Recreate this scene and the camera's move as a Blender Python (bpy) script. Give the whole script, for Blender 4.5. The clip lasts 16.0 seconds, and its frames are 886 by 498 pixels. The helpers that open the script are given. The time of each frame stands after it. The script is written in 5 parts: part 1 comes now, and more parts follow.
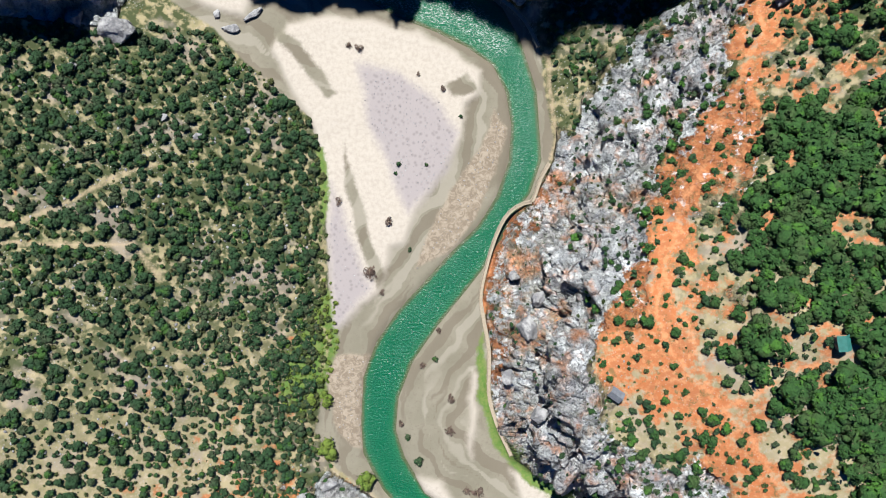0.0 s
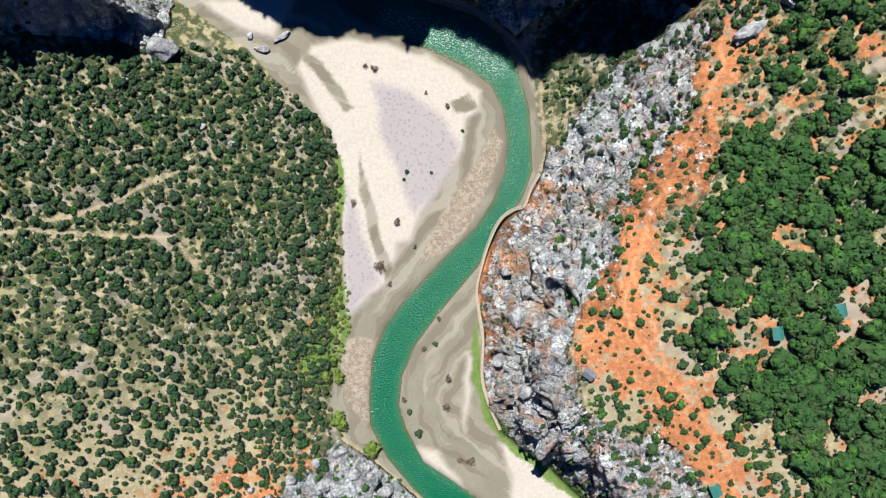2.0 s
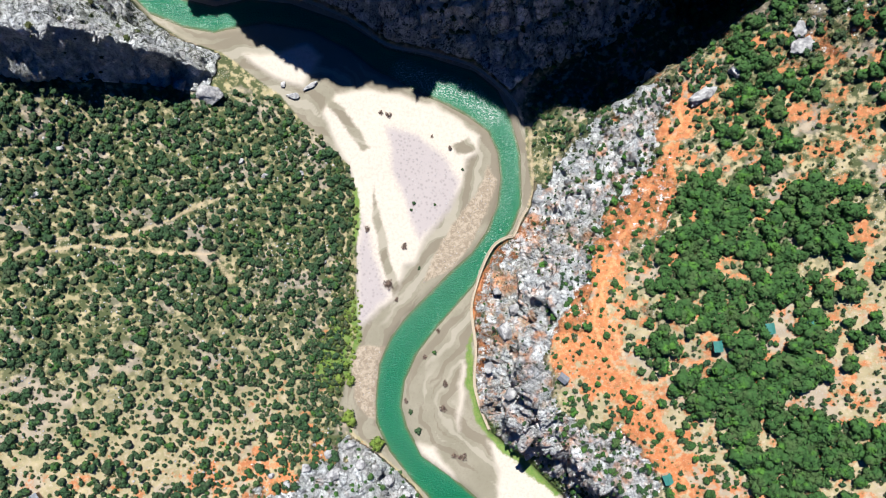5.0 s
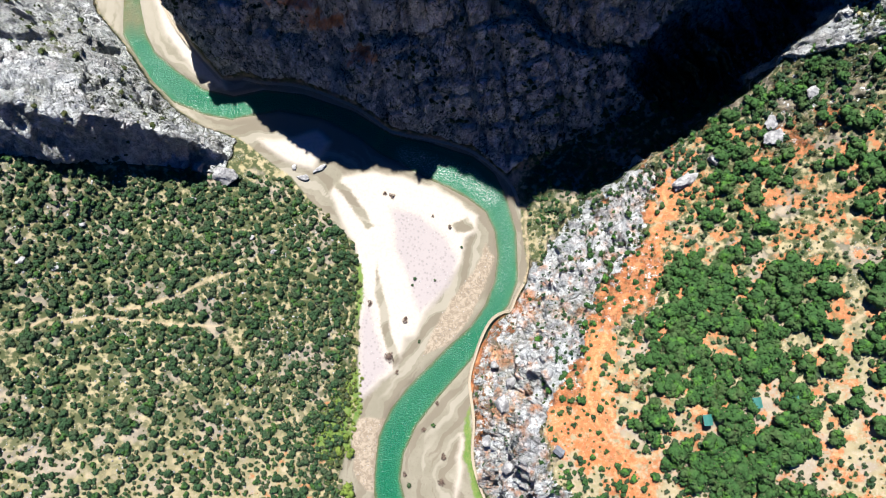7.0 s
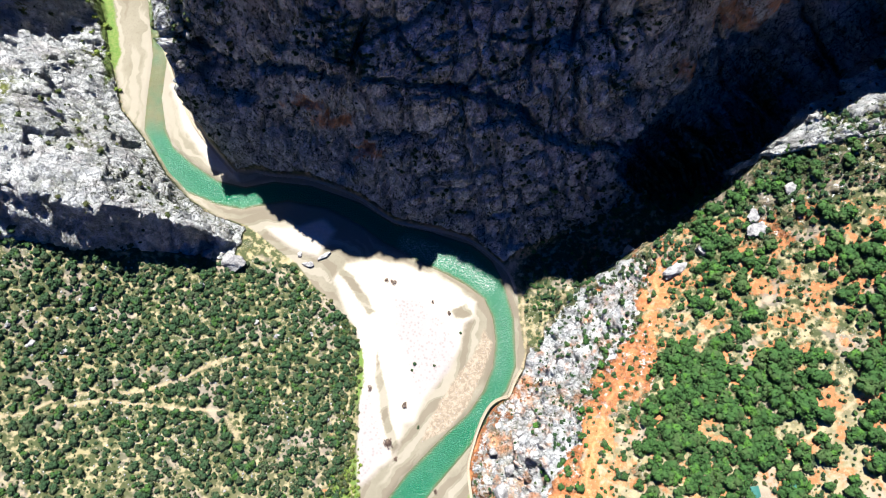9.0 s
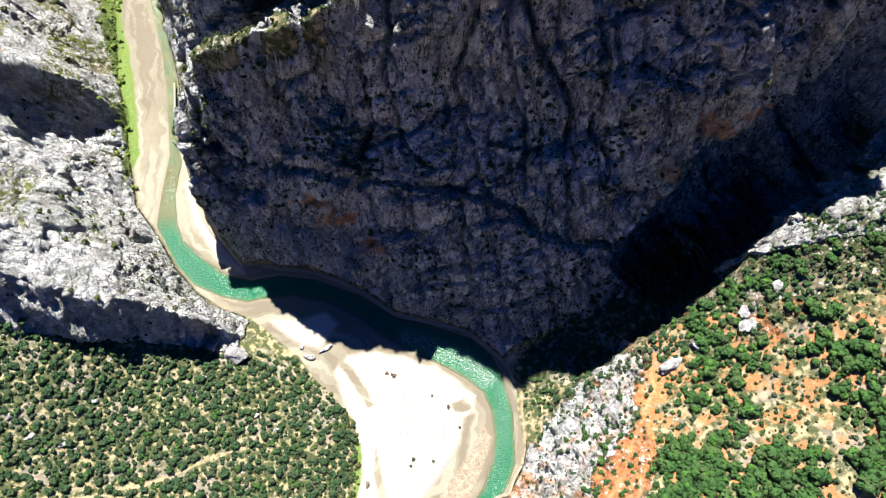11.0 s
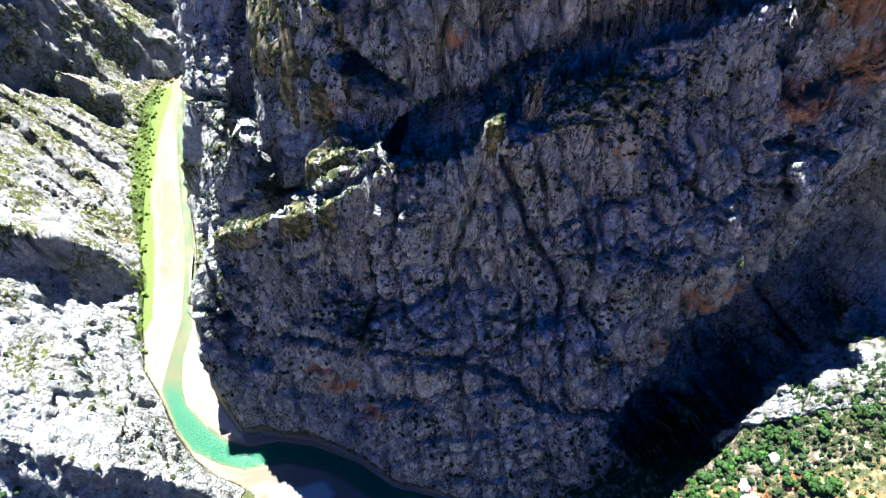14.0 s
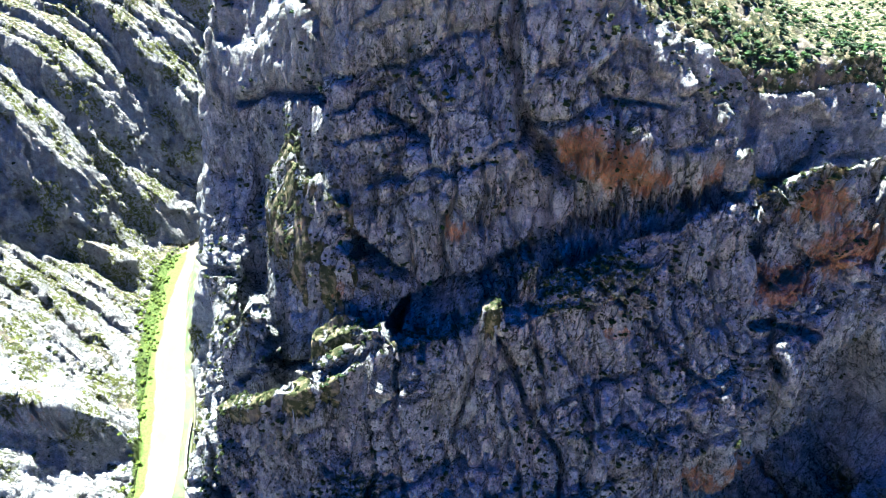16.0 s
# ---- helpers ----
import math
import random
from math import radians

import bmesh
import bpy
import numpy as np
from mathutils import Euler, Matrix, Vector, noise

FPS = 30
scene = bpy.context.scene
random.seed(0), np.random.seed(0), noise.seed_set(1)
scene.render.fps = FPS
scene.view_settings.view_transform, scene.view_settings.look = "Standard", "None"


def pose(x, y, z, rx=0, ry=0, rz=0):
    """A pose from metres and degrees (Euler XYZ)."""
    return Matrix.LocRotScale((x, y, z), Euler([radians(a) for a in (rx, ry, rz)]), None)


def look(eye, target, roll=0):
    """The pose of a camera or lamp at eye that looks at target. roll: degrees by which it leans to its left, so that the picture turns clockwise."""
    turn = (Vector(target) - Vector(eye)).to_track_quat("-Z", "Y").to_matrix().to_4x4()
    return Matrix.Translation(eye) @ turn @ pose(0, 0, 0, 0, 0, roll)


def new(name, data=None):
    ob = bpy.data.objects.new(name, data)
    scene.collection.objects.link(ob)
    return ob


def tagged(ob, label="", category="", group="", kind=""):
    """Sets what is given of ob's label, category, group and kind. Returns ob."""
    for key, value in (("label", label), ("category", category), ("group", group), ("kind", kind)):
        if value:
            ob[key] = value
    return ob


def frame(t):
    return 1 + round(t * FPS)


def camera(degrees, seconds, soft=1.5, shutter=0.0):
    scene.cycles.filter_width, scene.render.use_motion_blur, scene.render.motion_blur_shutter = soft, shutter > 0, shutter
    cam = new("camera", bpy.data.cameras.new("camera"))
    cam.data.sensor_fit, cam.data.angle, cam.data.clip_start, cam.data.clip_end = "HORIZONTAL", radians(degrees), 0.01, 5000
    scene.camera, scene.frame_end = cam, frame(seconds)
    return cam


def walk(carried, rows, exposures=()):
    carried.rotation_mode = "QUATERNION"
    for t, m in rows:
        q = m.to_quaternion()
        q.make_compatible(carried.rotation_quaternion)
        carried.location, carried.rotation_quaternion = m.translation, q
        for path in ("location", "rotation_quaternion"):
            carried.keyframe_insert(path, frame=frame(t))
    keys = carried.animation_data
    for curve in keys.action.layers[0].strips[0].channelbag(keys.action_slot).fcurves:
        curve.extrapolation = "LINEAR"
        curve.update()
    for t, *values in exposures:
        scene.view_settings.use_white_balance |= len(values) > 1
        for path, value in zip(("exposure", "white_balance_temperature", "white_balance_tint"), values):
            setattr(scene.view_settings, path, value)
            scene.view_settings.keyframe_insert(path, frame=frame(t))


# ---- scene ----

# The drone climbs straight up over the river bend, looking down, then tilts up to the cliff.
PATH = (
    (0.0, 0.00, 0.00, 221.91, -1.238, 0.059, -0.000),
    (0.5, -0.35, 0.19, 229.62, -1.139, 0.076, 0.350),
    (1.0, -0.30, 0.17, 237.25, -1.131, 0.123, 0.675),
    (1.5, -0.71, 0.64, 244.72, -1.370, 0.033, 1.019),
    (2.0, -0.67, 0.81, 252.12, -1.456, 0.045, 1.268),
    (2.5, -0.59, 0.86, 259.58, -1.445, 0.036, 1.531),
    (3.0, -0.73, 0.84, 266.99, -1.306, 0.016, 1.777),
    (3.5, -0.74, 0.73, 274.14, -1.160, 0.058, 2.053),
    (6.0, -0.25, 1.15, 299.90, 3.549, 0.139, 2.944),
    (6.5, -0.10, 1.07, 302.57, 5.489, 0.146, 3.041),
    (7.0, -0.36, 0.79, 305.35, 7.485, 0.086, 3.119),
    (7.5, 0.06, 0.75, 308.08, 9.443, 0.144, 3.234),
    (8.0, -0.04, 0.76, 310.54, 11.226, 0.107, 3.297),
    (8.5, 0.01, 0.51, 313.00, 13.175, 0.082, 3.369),
    (9.0, 0.02, 0.03, 315.61, 15.217, 0.047, 3.440),
    (11.5, 0.53, 0.21, 327.82, 25.231, 0.013, 3.768),
    (12.0, 0.76, 0.41, 330.40, 27.140, 0.034, 3.846),
    (12.5, 0.68, 0.61, 333.01, 29.117, -0.009, 3.877),
    (13.0, 0.73, 0.36, 335.47, 31.184, -0.045, 3.906),
    (13.5, 0.89, -0.00, 338.40, 33.765, -0.093, 3.971),
    (14.0, 0.87, 0.16, 342.90, 37.179, -0.119, 4.022),
    (14.5, 0.95, 0.23, 347.44, 40.608, -0.165, 4.097),
    (15.0, 1.03, 0.13, 351.88, 44.043, -0.220, 4.118),
    (15.5, 1.04, 0.39, 356.41, 47.386, -0.196, 4.185),
    (16.0, 0.92, 0.42, 360.67, 50.805, -0.262, 4.238),
)
cam = camera(70.94, 16.0, soft=1.05)
walk(cam, [(t, pose(x, y, z, rx, ry, rz)) for t, x, y, z, rx, ry, rz in PATH],
     exposures=((0.0, 1.36, 6200, 7), (3.5, 1.48, 6200, 7), (6.0, 1.72, 6300, 9), (7.5, 1.88, 6350, 9), (9.0, 2.08, 6400, 9), (11.5, 2.26, 6750, 9), (12.5, 2.42, 6700, 8), (14.0, 2.9, 6250, 5), (16.0, 3.3, 6000, 2)))

# ---- light ----
SUN_EL, SUN_AZ = radians(59.5), radians(-15)   # azimuth from +y towards +x
world = bpy.data.worlds.new("sky")
scene.world = world
world.use_nodes = True
wn = world.node_tree
sky = wn.nodes.new("ShaderNodeTexSky")
sky.sky_type, sky.sun_disc = "NISHITA", False
sky.dust_density, sky.ozone_density = 0.2, 3.0
sky.sun_elevation, sky.sun_rotation = SUN_EL, SUN_AZ
deep = wn.nodes.new("ShaderNodeHueSaturation")     # the deep blue of a dry mountain sky
deep.inputs["Saturation"].default_value = 2.5
wn.links.new(sky.outputs[0], deep.inputs["Color"])
blue = wn.nodes.new("ShaderNodeMix")
blue.data_type, blue.blend_type = "RGBA", "MULTIPLY"
blue.inputs[0].default_value, blue.inputs[7].default_value = 1.0, (0.10, 1.06, 1.98, 1)
wn.links.new(deep.outputs[0], blue.inputs[6])
wn.links.new(blue.outputs[2], wn.nodes["Background"].inputs[0])
wn.nodes["Background"].inputs[1].default_value = 0.0138
sun = new("sun", bpy.data.lights.new("sun", "SUN"))
sun.data.energy, sun.data.angle, sun.data.color = 5.0, radians(0.53), (1.0, 0.955, 0.88)
toward_sun = Vector((math.sin(SUN_AZ) * math.cos(SUN_EL), math.cos(SUN_AZ) * math.cos(SUN_EL), math.sin(SUN_EL)))
sun.matrix_world = look(toward_sun * 900, (0, 0, 0))

rng = np.random.default_rng(7)


# ---- small tools ----
def part(name, bm, material, parent=None, label="", smooth=False):
    me = bpy.data.meshes.new(name)
    bm.to_mesh(me)
    bm.free()
    me.materials.append(material)
    if smooth:
        me.shade_smooth()
    ob = new(name, me)
    ob.parent = parent
    if label:
        tagged(ob, label)
    return ob


def empty(name, m, label, category, group=""):
    ob = new(name)
    ob.matrix_world = m
    return tagged(ob, label, category, group)


def mesh_np(name, verts, faces, materials, smooth=True):
    me = bpy.data.meshes.new(name)
    verts, faces = np.asarray(verts, np.float32), np.asarray(faces, np.int32)
    n = faces.shape[1]
    me.vertices.add(len(verts))
    me.vertices.foreach_set("co", verts.ravel())
    me.loops.add(faces.size)
    me.loops.foreach_set("vertex_index", faces.ravel())
    me.polygons.add(len(faces))
    me.polygons.foreach_set("loop_start", np.arange(0, faces.size, n, dtype=np.int32))
    me.update(calc_edges=True)
    me.validate()
    for m in materials:
        me.materials.append(m)
    if smooth:
        me.shade_smooth()
    return me


def attribute(me, name, values):
    me.attributes.new(name, "FLOAT", "POINT").data.foreach_set("value", np.asarray(values, np.float32))


def hash3(i, j, k, seed):
    h = (i * 374761393 + j * 668265263 + k * 2147483647 + seed * 974634541) & 0xFFFFFFFF
    h = ((h ^ (h >> 13)) * 1274126177) & 0xFFFFFFFF
    h = ((h ^ (h >> 16)) * 2246822519) & 0xFFFFFFFF
    return (h ^ (h >> 15)) / 4294967295.0


def vnoise(x, y, z, seed=0):
    """Smooth noise, 0 to 1."""
    xi, yi, zi = (np.floor(v).astype(np.int64) for v in (x, y, z))
    xf, yf, zf = x - xi, y - yi, z - zi
    u, v, w = (t * t * (3 - 2 * t) for t in (xf, yf, zf))
    out = 0
    for a in (0, 1):
        for b in (0, 1):
            for c in (0, 1):
                out = out + hash3(xi + a, yi + b, zi + c, seed) * (u if a else 1 - u) * (v if b else 1 - v) * (w if c else 1 - w)
    return out


def fbm(x, y, z, octaves=4, seed=0, gain=0.5):
    total, amp, norm = 0, 1.0, 0
    for o in range(octaves):
        total = total + amp * vnoise(x * 2**o + 17 * o, y * 2**o - 9 * o, z * 2**o + 5 * o, seed + o)
        norm += amp
        amp *= gain
    return total / norm


def ridged(x, y, z, octaves=4, seed=0):
    total, amp, norm = 0, 1.0, 0
    for o in range(octaves):
        n = 1 - np.abs(2 * vnoise(x * 2**o + 3 * o, y * 2**o, z * 2**o - 7 * o, seed + o) - 1)
        total = total + amp * n * n
        norm += amp
        amp *= 0.5
    return total / norm


def blocks(x, y, z, seed=0):
    """Cells of random size: a value for each cell, the distance to its edge, and a face tilted at random."""
    xi, yi, zi = (np.floor(v).astype(np.int64) for v in (x, y, z))
    f1, f2, value, tilt = np.full(x.shape, 9.0), np.full(x.shape, 9.0), np.zeros(x.shape), np.zeros(x.shape)
    for a in (-1, 0, 1):
        for b in (-1, 0, 1):
            for c in (-1, 0, 1):
                i, j, k = xi + a, yi + b, zi + c
                px, py, pz, own = (hash3(i, j, k, seed + q) for q in range(4))
                ox, oy, oz = x - i - px, y - j - py, z - k - pz
                d = np.sqrt(ox**2 + oy**2 + oz**2)
                closer = d < f1
                f2 = np.where(closer, f1, np.minimum(f2, d))
                value = np.where(closer, own, value)
                tilt = np.where(closer, ox * np.cos(6.28 * px * 7) + oy * np.sin(6.28 * px * 7) + 1.4 * oz * np.cos(6.28 * py * 5), tilt)
                f1 = np.where(closer, d, f1)
    return value, f2 - f1, tilt


def step(a, b, v):
    t = np.clip((v - a) / (b - a), 0, 1)
    return t * t * (3 - 2 * t)


def line_distance(points, X, Y, closed=False):
    pts = np.array([p[:2] for p in points], float)
    best = np.full(X.shape, 1e9)
    n = len(pts)
    for i in range(n if closed else n - 1):
        a, b = pts[i], pts[(i + 1) % n]
        d = b - a
        t = np.clip(((X - a[0]) * d[0] + (Y - a[1]) * d[1]) / max(d @ d, 1e-9), 0, 1)
        best = np.minimum(best, (X - a[0] - t * d[0]) ** 2 + (Y - a[1] - t * d[1]) ** 2)
    return np.sqrt(best)


def inside(points, X, Y):
    """Signed distance to a closed outline, positive inside."""
    pts = np.array(points, float)
    flag = np.zeros(X.shape, bool)
    for i in range(len(pts)):
        (x1, y1), (x2, y2) = pts[i - 1][:2], pts[i][:2]
        if y1 != y2:
            flag ^= ((y1 > Y) != (y2 > Y)) & (X < (x2 - x1) * (Y - y1) / (y2 - y1) + x1)
    d = line_distance(pts, X, Y, True)
    return np.where(flag, d, -d)


def curve(points, spacing):
    """Points along a smooth line through the given ones, evenly spaced."""
    p = np.array(points, float)
    q = np.vstack([2 * p[0] - p[1], p, 2 * p[-1] - p[-2]])
    out = []
    for i in range(1, len(q) - 2):
        for t in np.linspace(0, 1, 12, endpoint=False):
            a, b, c, d = q[i - 1 : i + 3]
            out.append(0.5 * (2 * b + (c - a) * t + (2 * a - 5 * b + 4 * c - d) * t**2 + (3 * b - a - 3 * c + d) * t**3))
    out = np.array(out + [p[-1]])
    far = np.r_[0, np.cumsum(np.linalg.norm(np.diff(out, axis=0), axis=1))]
    at = np.arange(0, far[-1], spacing)
    return np.stack([np.interp(at, far, out[:, k]) for k in range(out.shape[1])], 1)


# ---- plan of the valley: outlines at the river's level ----
BED_WEST = [(20, -145), (-8, -107), (-26, -92), (-38, -84), (-46, -70), (-43, -56), (-40, -38), (-41, -21), (-42, 16), (-44, 31),
            (-48, 42), (-58, 52), (-71, 62), (-81, 73), (-92, 80), (-102, 87), (-110, 92), (-128, 97), (-142, 105), (-156, 118),
            (-164, 128), (-172, 138), (-188, 155), (-200, 185), (-212, 220), (-222, 240), (-232, 275), (-243, 310), (-254, 347), (-264, 385)]
BED_NORTH = [(-268, 420), (-255, 440), (-200, 455), (-120, 500), (0, 600), (0, 560), (-100, 460), (-170, 420), (-215, 390)]
BED_EAST = [(75, -145), (62, -110), (41, -91), (25, -80), (18, -67), (15, -54), (16, -41), (14, -29), (13, -22), (15, -11),
            (19, -1), (23, 7), (30, 12), (35, 20), (38, 27), (39, 34), (37, 44), (35, 56), (34, 66), (25, 80), (9, 92), (-13, 97), (-32, 100),
            (-52, 112), (-79, 121), (-99, 122), (-110, 124), (-120, 122), (-136, 138), (-151, 157), (-166, 186), (-178, 215), (-186, 245),
            (-212, 305), (-225, 350)]
BED = BED_WEST + BED_NORTH + BED_EAST[::-1]
WATER_WEST = [(25, -145), (2, -115), (-10, -104), (-21, -91), (-28, -78), (-29, -68), (-28, -51), (-23, -38), (-16, -28), (-6, -17), (3, -7), (13, 3),
              (20, 14), (24, 26), (25, 39), (23, 51), (18, 61), (8, 68), (-2, 73), (-15, 78), (-27, 84), (-37, 88), (-50, 97), (-68, 105),
              (-90, 108), (-108, 104), (-114, 102), (-128, 104), (-145, 110), (-157, 120), (-165, 131), (-174, 144), (-176, 163), (-178, 191),
              (-186, 221), (-190, 236), (-199, 262), (-215, 300), (-232, 345), (-244, 380), (-254, 430)]
WATER_EAST = [(45, -145), (20, -112), (7, -102), (-7, -93), (-15, -80), (-18, -70), (-17, -58), (-12, -45), (-3, -32), (5, -22), (13, -12), (18, -4),
              (23, 6), (30, 15), (34, 27), (33, 39), (32, 51), (29, 61), (26, 70), (20, 80), (9, 88), (-13, 94), (-32, 97), (-52, 108), (-79, 116), (-99, 117),
              (-114, 113), (-130, 116), (-145, 125), (-158, 135), (-164, 145), (-170, 164), (-171, 191), (-180, 221), (-186, 240), (-196, 265),
              (-211, 303), (-227, 345), (-240, 380), (-250, 430)]
WATER = WATER_WEST + WATER_EAST[::-1]

# ---- ridges, rims, ledges and gullies: x, y, height ----
LINES = {
    "west_hill": [[(-80, -95, 12), (-85, -50, 11), (-90, -13, 10), (-97, 24, 12), (-106, 56, 11)],
                  [(-150, -170, 45), (-142, -110, 38), (-142, -70, 36), (-140, -20, 24), (-153, 0, 21), (-164, 40, 21), (-158, 58, 20)],
                  [(-230, -170, 68), (-215, -60, 50), (-200, 0, 38), (-190, 44, 34), (-205, 60, 37)],
                  [(-400, -200, 120), (-380, 0, 95), (-360, 60, 85)]],
    "white_outcrop": [[(-60, -88, 8), (-44, -92, 9), (-22, -105, 10), (-5, -124, 11), (5, -150, 12)]],
    "west_fin": [[(-112, 85, 5), (-117, 80, 22), (-126, 79, 44), (-146, 81, 54), (-168, 82, 59), (-188, 83, 64), (-215, 90, 74), (-260, 106, 94), (-340, 130, 125)],
                 [(-110, 80, 4), (-124, 75, 13), (-136, 72.5, 19), (-158, 70, 26), (-180, 69, 32), (-203, 67, 38), (-250, 76, 52), (-340, 95, 78)],
                 [(-150, 100, 38), (-172, 114, 38), (-186, 124, 38), (-195, 133, 29)],
                 [(-150, 90, 51), (-188, 99, 60), (-208, 118, 64), (-214, 140, 52), (-212, 155, 39), (-216, 174, 28), (-222, 200, 10)]],
    "second_fin": [[(-214, 222, 8), (-217, 214, 38), (-232, 202, 68), (-246, 190, 88), (-290, 178, 108), (-360, 170, 140)],
                   [(-214, 209, 8), (-224, 207, 22), (-239, 192, 46), (-250, 180, 70), (-290, 164, 88), (-360, 152, 118)],
                   [(-236, 242, 6), (-262, 262, 30), (-300, 270, 60), (-380, 280, 100)],
                   [(-270, 303, 4), (-284, 292, 16), (-312, 326, 30), (-380, 350, 60)]],
    "upstream_wall": [[(-272, 392, 3), (-280, 425, 4), (-305, 400, 6), (-330, 392, 12), (-351, 374, 18), (-384, 356, 30), (-430, 340, 55)],
                      [(-430, 424, 165), (-382, 424, 136), (-349, 416, 90), (-337, 420, 73), (-323, 434, 53), (-300, 440, 30), (-268, 446, 20), (-225, 470, 20)],
                      [(-400, 480, 150), (-350, 466, 88), (-320, 462, 48), (-292, 476, 40), (-258, 478, 30), (-215, 495, 30)],
                      [(-352, 486, 112), (-320, 486, 86), (-290, 490, 74), (-262, 488, 66), (-225, 505, 70)],
                      [(-440, 585, 180), (-380, 560, 165), (-318, 540, 145), (-262, 560, 150), (-215, 580, 170)],
                      [(-420, 700, 290), (-250, 700, 280), (0, 700, 280)]],
    "main_cliff": [[(-121, 130, 14), (-110, 133, 40), (-76, 134, 52), (-45, 127, 50), (-19, 116, 43), (13, 121, 66), (45, 117, 58), (72, 124, 60)],
                   [(-115, 151, 84), (-76, 147, 95), (-50, 136, 86), (-32, 131, 78), (0, 127, 77), (26, 129, 81), (61, 131, 90), (72, 135, 84)],
                   [(78, 138, 70), (104, 152, 90), (124, 166, 106), (146, 181, 126), (172, 196, 148)],
                   [(-57, 158, 100), (-35, 150, 101), (-13, 151, 105), (20, 147, 108), (46, 147, 116), (70, 147, 108)],
                   [(-128, 169, 101), (-116, 165, 106), (-84, 157, 128), (-63, 163, 136), (-30, 167, 144), (7, 160, 147), (27, 160, 144), (59, 173, 159), (78, 160, 144), (90, 152, 122),
                    (111, 162, 135), (130, 177, 152), (158, 196, 168), (200, 215, 184)],
                   [(-41, 175, 156), (-17, 179, 165), (7, 171, 179), (30, 178, 184), (60, 184, 191), (86, 174, 180), (102, 190, 190), (137, 209, 182)],
                   [(7, 176, 178), (33.5, 196, 193), (63, 205, 205), (88, 208, 214), (109, 214, 222), (155, 226, 230), (215, 246, 238)],
                   [(-108, 179, 113), (-88, 178, 128), (-68, 178, 140), (-44, 181, 154)],
                   [(-72, 184, 142), (-48, 190, 150), (-20, 194, 158), (5, 195, 166), (36, 205, 172), (76, 213, 184), (106, 219, 197), (152, 233, 212), (212, 252, 230)],
                   [(-123, 195, 116), (-100, 213, 163), (-50, 199, 172), (-10, 204, 221), (23, 218, 245), (44, 213, 237), (80, 219, 240), (104, 224, 244)],
                   [(-116, 266, 169), (-90, 248, 202), (-72, 236, 227), (-52, 230, 241), (-20, 226, 254), (10, 226, 256)],
                   [(-135, 285, 180), (-142, 305, 246), (-131, 337, 290), (-100, 350, 330)],
                   [(-110, 292, 250), (-76, 262, 280), (-47, 253, 306), (-15, 250, 321), (15, 249, 330), (34, 245, 314), (46, 243, 300), (54, 240, 284), (85, 240, 270), (112, 245, 260), (165, 263, 264)],
                   [(-147, 164, 45), (-133, 144, 45), (-118, 131, 28)],
                   [(-140, 168, 74), (-128, 149, 72), (-114, 137, 54)],
                   [(-149, 202, 12), (-154, 222, 14), (-163, 250, 14), (-176, 284, 16)],
                   [(-137, 200, 92), (-142, 220, 106), (-150, 248, 126), (-162, 280, 132), (-180, 330, 130)],
                   [(-60, 345, 330), (-40, 330, 345), (40, 325, 335), (130, 320, 268), (230, 340, 225), (320, 420, 190)]],
    "gully": [[(42, 84, 3), (70, 103, 5), (100, 123, 9), (130, 142, 20), (150, 156, 40), (178, 172, 68), (230, 195, 110), (320, 212, 150)],
              [(69, 74, 6), (88, 86, 9), (109, 99, 14), (131, 119, 26), (148, 136, 46)]],
    "right_cliff": [[(24, -72, 9), (26, -50, 19), (28, -30, 15), (30, -12, 9), (36, 5, 8), (42, 22, 7), (47, 42, 6), (50, 60, 7)],
                    [(35, -67, 44), (38, -49, 53), (42, -30, 46), (44, -11, 33), (49, 6, 32), (56, 22, 21), (62, 45, 22), (66, 62, 21), (84, 77, 32), (105, 92, 41), (126, 110, 49), (143, 124, 66), (152, 134, 82)],
                    [(56, -62, 49), (48, -44, 49), (56, -24, 51), (59, 3, 44), (70, 25, 32), (76, 50, 28), (92, 66, 36)],
                    [(85, -80, 54), (79, -28, 60), (84, 8, 54), (93, 38, 43), (105, 60, 43), (131, 92, 55)],
                    [(79, -16, 62), (100, -27, 67), (117, -19, 67), (138, -19, 68)],
                    [(131, -61, 63), (121, -17, 67), (107, 0, 64), (108, 28, 52), (125, 58, 55), (150, 79, 70), (158, 95, 76), (160, 128, 86), (200, 140, 104)],
                    [(320, -150, 105), (230, -30, 100), (220, 60, 104), (300, 130, 140)],
                    [(30, -74, 26), (54, -76, 46), (80, -92, 52), (115, -120, 56), (170, -180, 62)]],
}

GX0, GX1, GY0, GY1, CELL = -440.0, 340.0, -220.0, 720.0, 1.5


